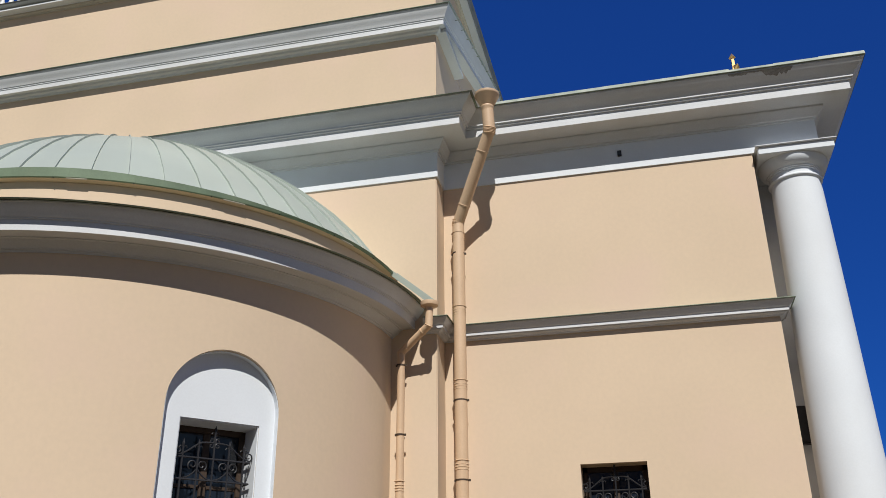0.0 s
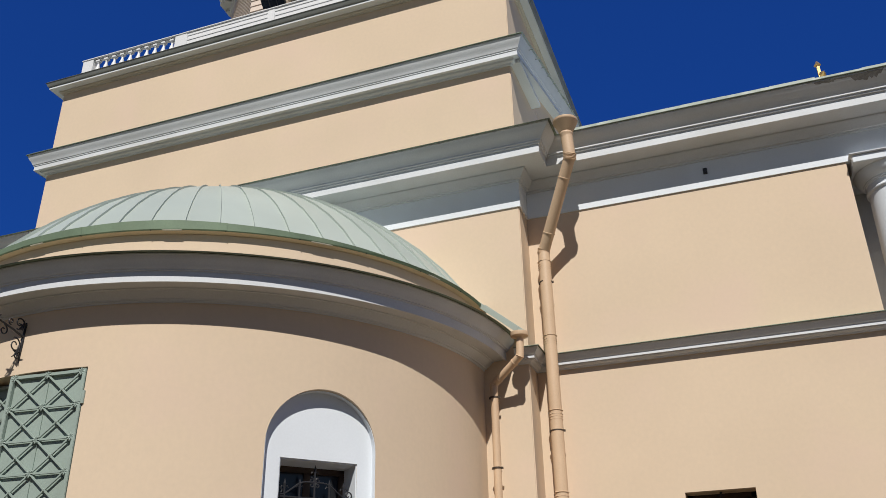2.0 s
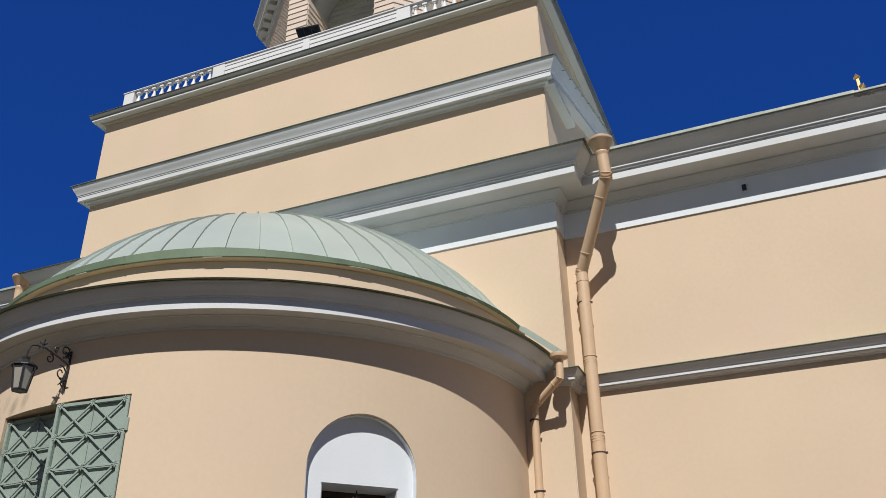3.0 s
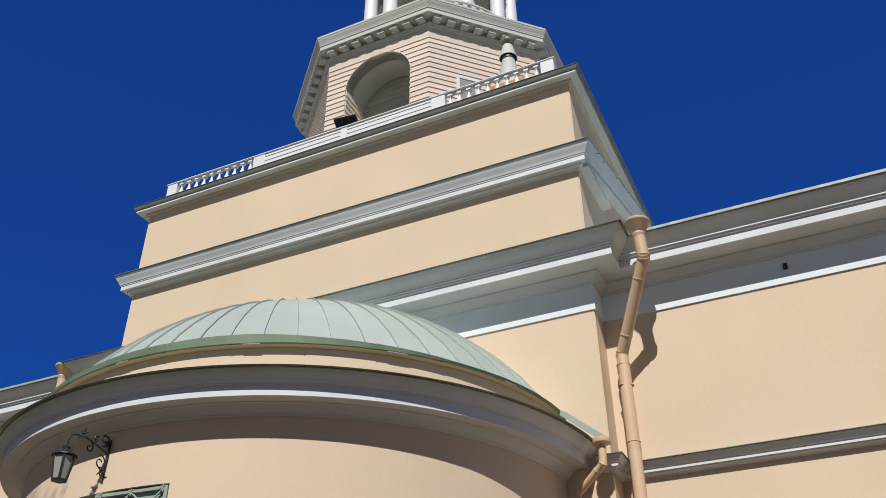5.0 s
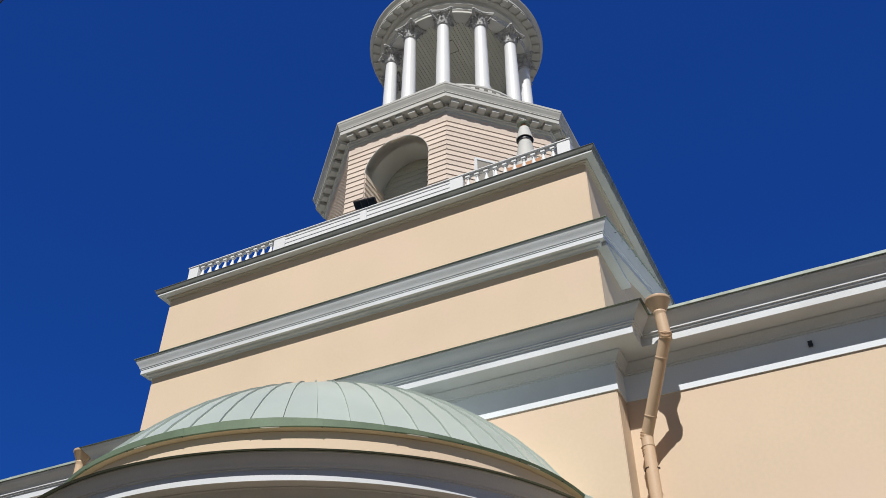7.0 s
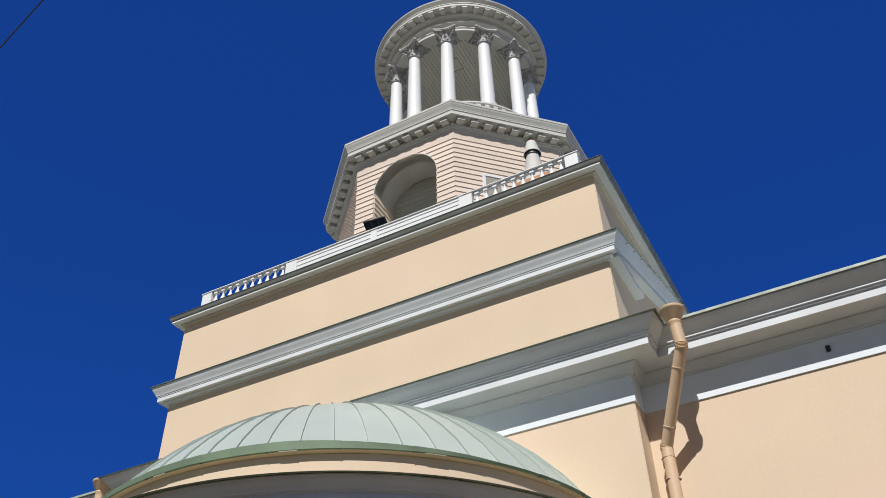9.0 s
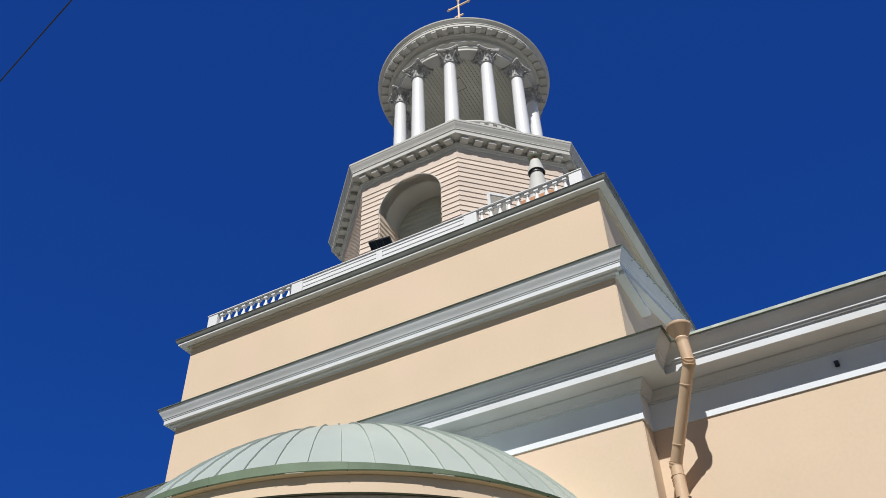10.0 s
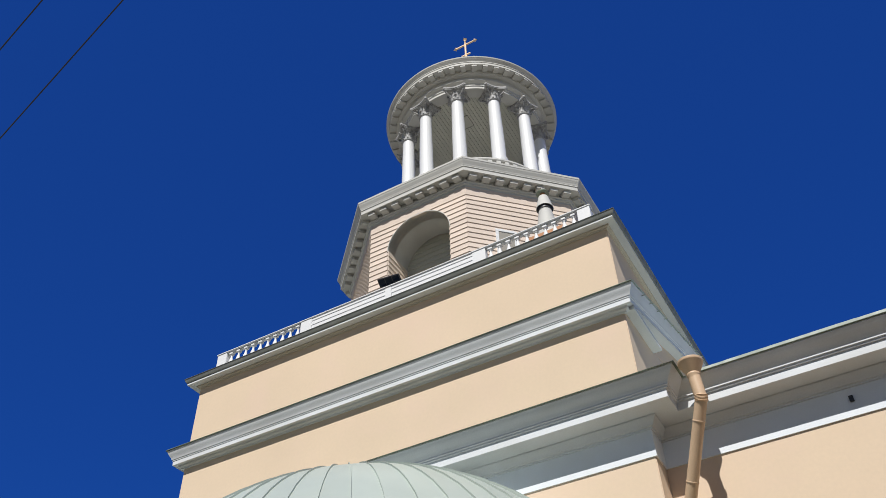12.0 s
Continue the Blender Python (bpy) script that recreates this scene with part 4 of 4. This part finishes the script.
# boarded ceiling
slat = 0.105
for k in range(-18, 19):
    x = k * slat
    half = math.sqrt(max(0.0, 1.9 ** 2 - (abs(x) - slat / 2) ** 2))
    ob = part("ceiling_board", finish(box(bmesh.new(), (x - slat / 2 + 0.004, -half, 0), (x + slat / 2 - 0.004, half, 0.03), 0.003)), GREYWOOD, rot)
    ob.matrix_local = Matrix.Translation(-Vector(rot.location)) @ Matrix.Translation((RX, RY, 22.34)) @ Matrix.Rotation(radians(1), 4, "Z")
part("ceiling_backing", turned(bmesh.new(), [(0.0, 22.38), (1.9, 22.38), (1.9, 22.42), (0.0, 22.42)], RX, RY, steps=48), DARK, rot)
HATCH = Matrix.Translation((RX + 0.25, RY - 0.88, 0)) @ Matrix.Diagonal((0.75, 1.05, 1, 1))
part("hatch", box(bmesh.new(), (-0.20, -0.20, 22.330), (0.20, 0.20, 22.3385), 0.003, HATCH), GREYWOOD, rot)
for a, b in (((-0.215, -0.215, 22.331), (-0.201, 0.215, 22.3395)), ((0.201, -0.215, 22.331), (0.215, 0.215, 22.3395)), ((-0.2005, -0.215, 22.331), (0.2005, -0.201, 22.3395)), ((-0.2005, 0.201, 22.331), (0.2005, 0.215, 22.3395))):
    part("hatch_gap", box(bmesh.new(), a, b, 0, HATCH), DARK, rot)
part("dome", turned(bmesh.new(), [(2.45, 23.20)] + [(2.2 * math.cos(t), 23.25 + 1.3 * math.sin(t)) for t in [i * math.pi / 24 for i in range(12)]] + [(0.25, 24.56), (0.22, 24.85), (0.0, 24.9)], RX, RY, steps=48), GREEN, rot, smooth=40)

# one column: shaft, base and a leafy capital
SH = [(0.195, 19.28), (0.193, 19.8), (0.186, 20.5), (0.177, 21.1), (0.165, 21.78)]
shaft = finish(turned(bmesh.new(), SH, 0, 0, steps=28), 40)
base = finish(turned(bmesh.new(), [(0.225, 19.11), (0.235, 19.22), (0.235, 19.245), (0.215, 19.26), (0.205, 19.28), (0.195, 19.30)], 0, 0, steps=28), 40)


def leaf(bm, turn_deg, r0, z0, height, lean, width):
    """One curling leaf on the bell of a capital."""
    a = radians(turn_deg)
    out, side = Vector((math.cos(a), math.sin(a), 0)), Vector((-math.sin(a), math.cos(a), 0))
    rows = []
    for i in range(7):
        t = i / 6
        push = lean * (t ** 2.2) * 1.1
        z = z0 + height * (math.sin(t * 2.1) / math.sin(1.57) * 0.98)
        wdt = width * (0.75 + 0.5 * math.sin(math.pi * min(t * 1.1, 1)) - 0.75 * t ** 3)
        c = out * (r0 + push) + Vector((0, 0, z))
        rows.append([c - side * wdt - out * 0.012, c - side * wdt * 0.5 + out * 0.006, c + out * 0.016, c + side * wdt * 0.5 + out * 0.006, c + side * wdt - out * 0.012])
    loft(bm, rows)
    loft(bm, [[v - out * 0.012 for v in r] for r in rows])


bm = bmesh.new()
turned(bm, [(0.165, 21.78), (0.19, 21.79), (0.20, 21.81), (0.19, 21.83), (0.168, 21.84), (0.172, 21.95), (0.19, 22.08), (0.235, 22.19), (0.25, 22.21)], 0, 0, steps=24)
for k in range(8):
    leaf(bm, 45 * k, 0.172, 21.84, 0.15, 0.085, 0.058)
    leaf(bm, 45 * k + 22.5, 0.178, 21.88, 0.24, 0.10, 0.055)
for k in range(4):
    a = radians(45 + 90 * k)
    out = Vector((math.cos(a), math.sin(a), 0))
    tube(bm, [out * (0.20 + 0.05 * i) + Vector((0, 0, 22.02 + 0.05 * i - 0.006 * i * i)) for i in range(4)] +
         [out * (0.315 + 0.045 * math.cos(1.2 - j * 0.7) * (1 - j / 9)) + Vector((0, 0, 22.145 + 0.045 * math.sin(1.2 - j * 0.7) * (1 - j / 9))) for j in range(8)], 0.019, 7)
    a = radians(90 * k)
    out = Vector((math.cos(a), math.sin(a), 0))
    bmesh.ops.create_icosphere(bm, subdivisions=1, radius=0.045, matrix=Matrix.Translation(out * 0.265 + Vector((0, 0, 22.22))))
for z0, z1, g_ in ((22.205, 22.235, 0.0), (22.235, 22.289, 0.018)):
    loop = []
    for k in range(4):
        for i in range(8):
            t = -1 + 2 * i / 7 if i < 7 else 1
            dist = 0.265 + g_ + 0.06 * t * t
            a = radians(90 * k)
            out, side = Vector((math.cos(a), math.sin(a), 0)), Vector((-math.sin(a), math.cos(a), 0))
            loop.append(out * dist + side * t * (0.285 + g_))
    loft(bm, [[v + Vector((0, 0, z)) for v in loop] for z in (z0, z1)], close=True, cap=True)
capital = finish(bm, 50)
for k in range(12):
    a = radians(15 + 30 * k)
    at = Matrix.Translation(-Vector(rot.location)) @ Matrix.Translation((RX + 2.04 * math.cos(a), RY + 2.04 * math.sin(a), 0)) @ Matrix.Rotation(a, 4, "Z")
    col = part("column", shaft, BRIGHT, rot)
    col.matrix_local = at
    for name, me, mat in (("capital", capital, CAPITAL), ("base", base, BRIGHT)):
        me.materials.clear()
        me.materials.append(mat)
        ob = new(name, me)
        ob.parent = col


# ---- crosses ----
def cross(x, y, foot, top, arm, label, turn_=0.0, GOLD=GOLD):
    c = thing("cross", (x, y, foot), label, "cross", "gilded crosses")
    m_ = Matrix.Translation((x, y, 0)) @ Matrix.Rotation(radians(turn_), 4, "Z")
    h = top - foot
    w_ = 0.028
    part("upright", box(bmesh.new(), (-w_, -w_, foot), (w_, w_, top - 0.06), 0.006, m_), GOLD, c)
    part("crossbar", box(bmesh.new(), (-arm, -w_ * 0.9, top - 0.44), (arm, w_ * 0.9, top - 0.38), 0.006, m_), GOLD, c)
    part("foot_bar", box(bmesh.new(), (-arm * 0.42, -w_ * 0.9, top - 1.06), (arm * 0.42, w_ * 0.9, top - 1.0), 0.006, m_), GOLD, c)
    for px, pz in ((-arm, top - 0.41), (arm, top - 0.41), (0, top - 0.04)):
        tip = Vector((px, 0, 0.06 if not px else 0)).normalized()
        at_ = Vector((px, 0, pz))
        part("end_point", tube(bmesh.new(), [m_ @ (at_ + tip * u) for u in (-0.05, -0.03, 0.0, 0.075)], [0.02, 0.07, 0.05, 0.004], 8), GOLD, c)
    part("orb", turned(bmesh.new(), [(0.0, foot - 0.02)] + [(0.13 * math.sin(t), foot + 0.11 - 0.13 * math.cos(t)) for t in (0.4, 0.8, 1.2, 1.6, 2.0, 2.4, 2.8)] + [(0.0, foot + 0.24)], x, y, steps=20), GOLD, c, smooth=50)


cross(RX, RY, 24.88, 28.25, 0.40, "gilded cross with pointed ends on the cupola", 0)
cross(2.43, 15.65, 10.33, 12.42, 0.20, "gilded cross on the wing's roof ridge", 100, GILT)

# ---- roof vent, floodlight, wires ----
v = thing("roof_vent", (-4.12, 12.0, 12.6), "grey sheet metal roof vent with conical caps", "vent")
part("body", turned(bmesh.new(), [(0.32, 12.9), (0.255, 13.7), (0.135, 14.42), (0.125, 14.58)], -4.12, 12.0, steps=24), TRIM, v, smooth=30)
# black ring: the shade of the gap under the hood, as colour
part("gap_ring", turned(bmesh.new(), [(0.155, 14.42), (0.155, 14.56), (0.10, 14.57)], -4.12, 12.0, steps=24), IRON, v, smooth=30)
part("hood", turned(bmesh.new(), [(0.175, 14.48), (0.185, 14.485), (0.105, 14.83), (0.095, 14.835), (0.0, 14.85)], -4.12, 12.0, steps=24), TRIM, v, smooth=30)
part("neck", turned(bmesh.new(), [(0.05, 14.84), (0.05, 14.95)], -4.12, 12.0, steps=14), COPPER, v, smooth=30)
part("disc", turned(bmesh.new(), [(0.0, 14.95), (0.135, 14.935), (0.14, 14.95), (0.0, 15.0)], -4.12, 12.0, steps=24), EDGE, v, smooth=30)
part("spike", turned(bmesh.new(), [(0.014, 15.02), (0.012, 15.14), (0.0, 15.15)], -4.12, 12.0, steps=8), TRIM, v)
part("base_box", box(bmesh.new(), (-4.45, 11.72, 12.60), (-3.70, 12.3, 13.60), 0.01), COPPER, v, "orange rusted metal base")
fl = thing("floodlight", (-7.6, 11.4, 13.2), "flat black floodlight on the parapet", "floodlight", "floodlights")
fq = Matrix.Translation((-7.60, 11.50, 13.74)) @ Matrix.Rotation(radians(8), 4, "Z") @ Matrix.Rotation(radians(62), 4, "X")
part("housing", box(bmesh.new(), (-0.25, -0.025, -0.10), (0.25, 0.025, 0.10), 0.01, fq), IRON, fl)
for k in range(3):
    part("lens", box(bmesh.new(), (-0.235 + 0.16 * k, -0.031, -0.08), (-0.095 + 0.16 * k, -0.0255, 0.08), 0.002, fq), GLASS, fl)
part("stand", box(bmesh.new(), (-0.03, 0.0, -0.62), (0.03, 0.04, 0.0), 0.004, Matrix.Translation((-7.60, 11.53, 13.74))), IRON, fl)
for (ax, ay), (bx, by) in (((-36.12, 14.81), (-23.95, 11.99)), ((-31.39, 10.87), (-27.31, 9.99))):
    a, b = Vector((ax, ay, 40.0)), Vector((bx, by, 40.0))
    d = (b - a).normalized()
    wire = part("overhead_wire", tube(bmesh.new(), [a + d * s_ for s_ in (-80, -40, -15, 0, 8, 30)], 0.036, 6), IRON)
    tagged(wire, "thin black overhead cable against the sky", "cable", "overhead cables")

# ---- tree beside the camera, whose shade falls on the apse ----
rnd = random.Random(11)
tree = thing("birch_tree", (-7.2, -1.9, 0), "tall slim tree with a loose green crown", "tree")
trunk = [(-7.2, -1.9, 0), (-7.15, -1.92, 4), (-7.05, -1.85, 8), (-7.1, -1.9, 12), (-7.0, -1.95, 15.5)]
part("trunk", tube(bmesh.new(), trunk, [0.2, 0.16, 0.12, 0.08, 0.03], 10), GREYWOOD, tree, smooth=50)
verts, faces = [], []
for k in range(16):
    z = 10.2 + 0.33 * k
    a = 2.4 * k
    far = 1.5 * (1 - abs(k - 7) / 14)
    tip = Vector((-7.1 + far * math.cos(a), -1.9 + far * math.sin(a), z + 0.5))
    part("limb", tube(bmesh.new(), [(-7.1, -1.9, z), ((-7.1 + tip.x) / 2, (-1.9 + tip.y) / 2, z + 0.35), tip], [0.04, 0.025, 0.008], 6), GREYWOOD, tree)
    for i in range(90):
        c = Vector((-7.1, -1.9, z)).lerp(tip, rnd.uniform(0.35, 1.1)) + Vector((rnd.gauss(0, 0.22), rnd.gauss(0, 0.22), rnd.gauss(-0.1, 0.25)))
        u = Vector((rnd.gauss(0, 1), rnd.gauss(0, 1), rnd.gauss(0, 1))).normalized()
        v = u.orthogonal().normalized()
        n0 = len(verts)
        verts += [c - u * 0.06, c + v * 0.035, c + u * 0.06, c - v * 0.035]
        faces.append((n0, n0 + 1, n0 + 2, n0 + 3))
me = bpy.data.meshes.new("leaves")
me.from_pydata(verts, [], faces)
tagged(part("crown", me, GUTTER, tree), kind="stuff")

# ---- peeled patches on the wing's cornice ----
rnd = random.Random(21)
for x0, x1, up in ((1.58, 1.84, 0.85), (1.80, 2.06, 0.95), (2.03, 2.44, 0.50)):
    top_, low_ = [], []
    n_ = 14
    for k in range(n_ + 1):
        x = x0 + (x1 - x0) * k / n_
        t = min(1.0, up + (1 - up) * rnd.random() * 0.6)
        t = 1.0 if k in (0, n_) else t
        low_.append((x, YW - (0.52 + 0.135 * t) - 0.004, 8.58 + 0.155 * t - 0.004))
        top_.append((x, YW - 0.668, 8.742))
    patch = part("peeled_patch", loft(bmesh.new(), [top_, low_]), STAIN, wing_a, "dark patch of peeled paint")
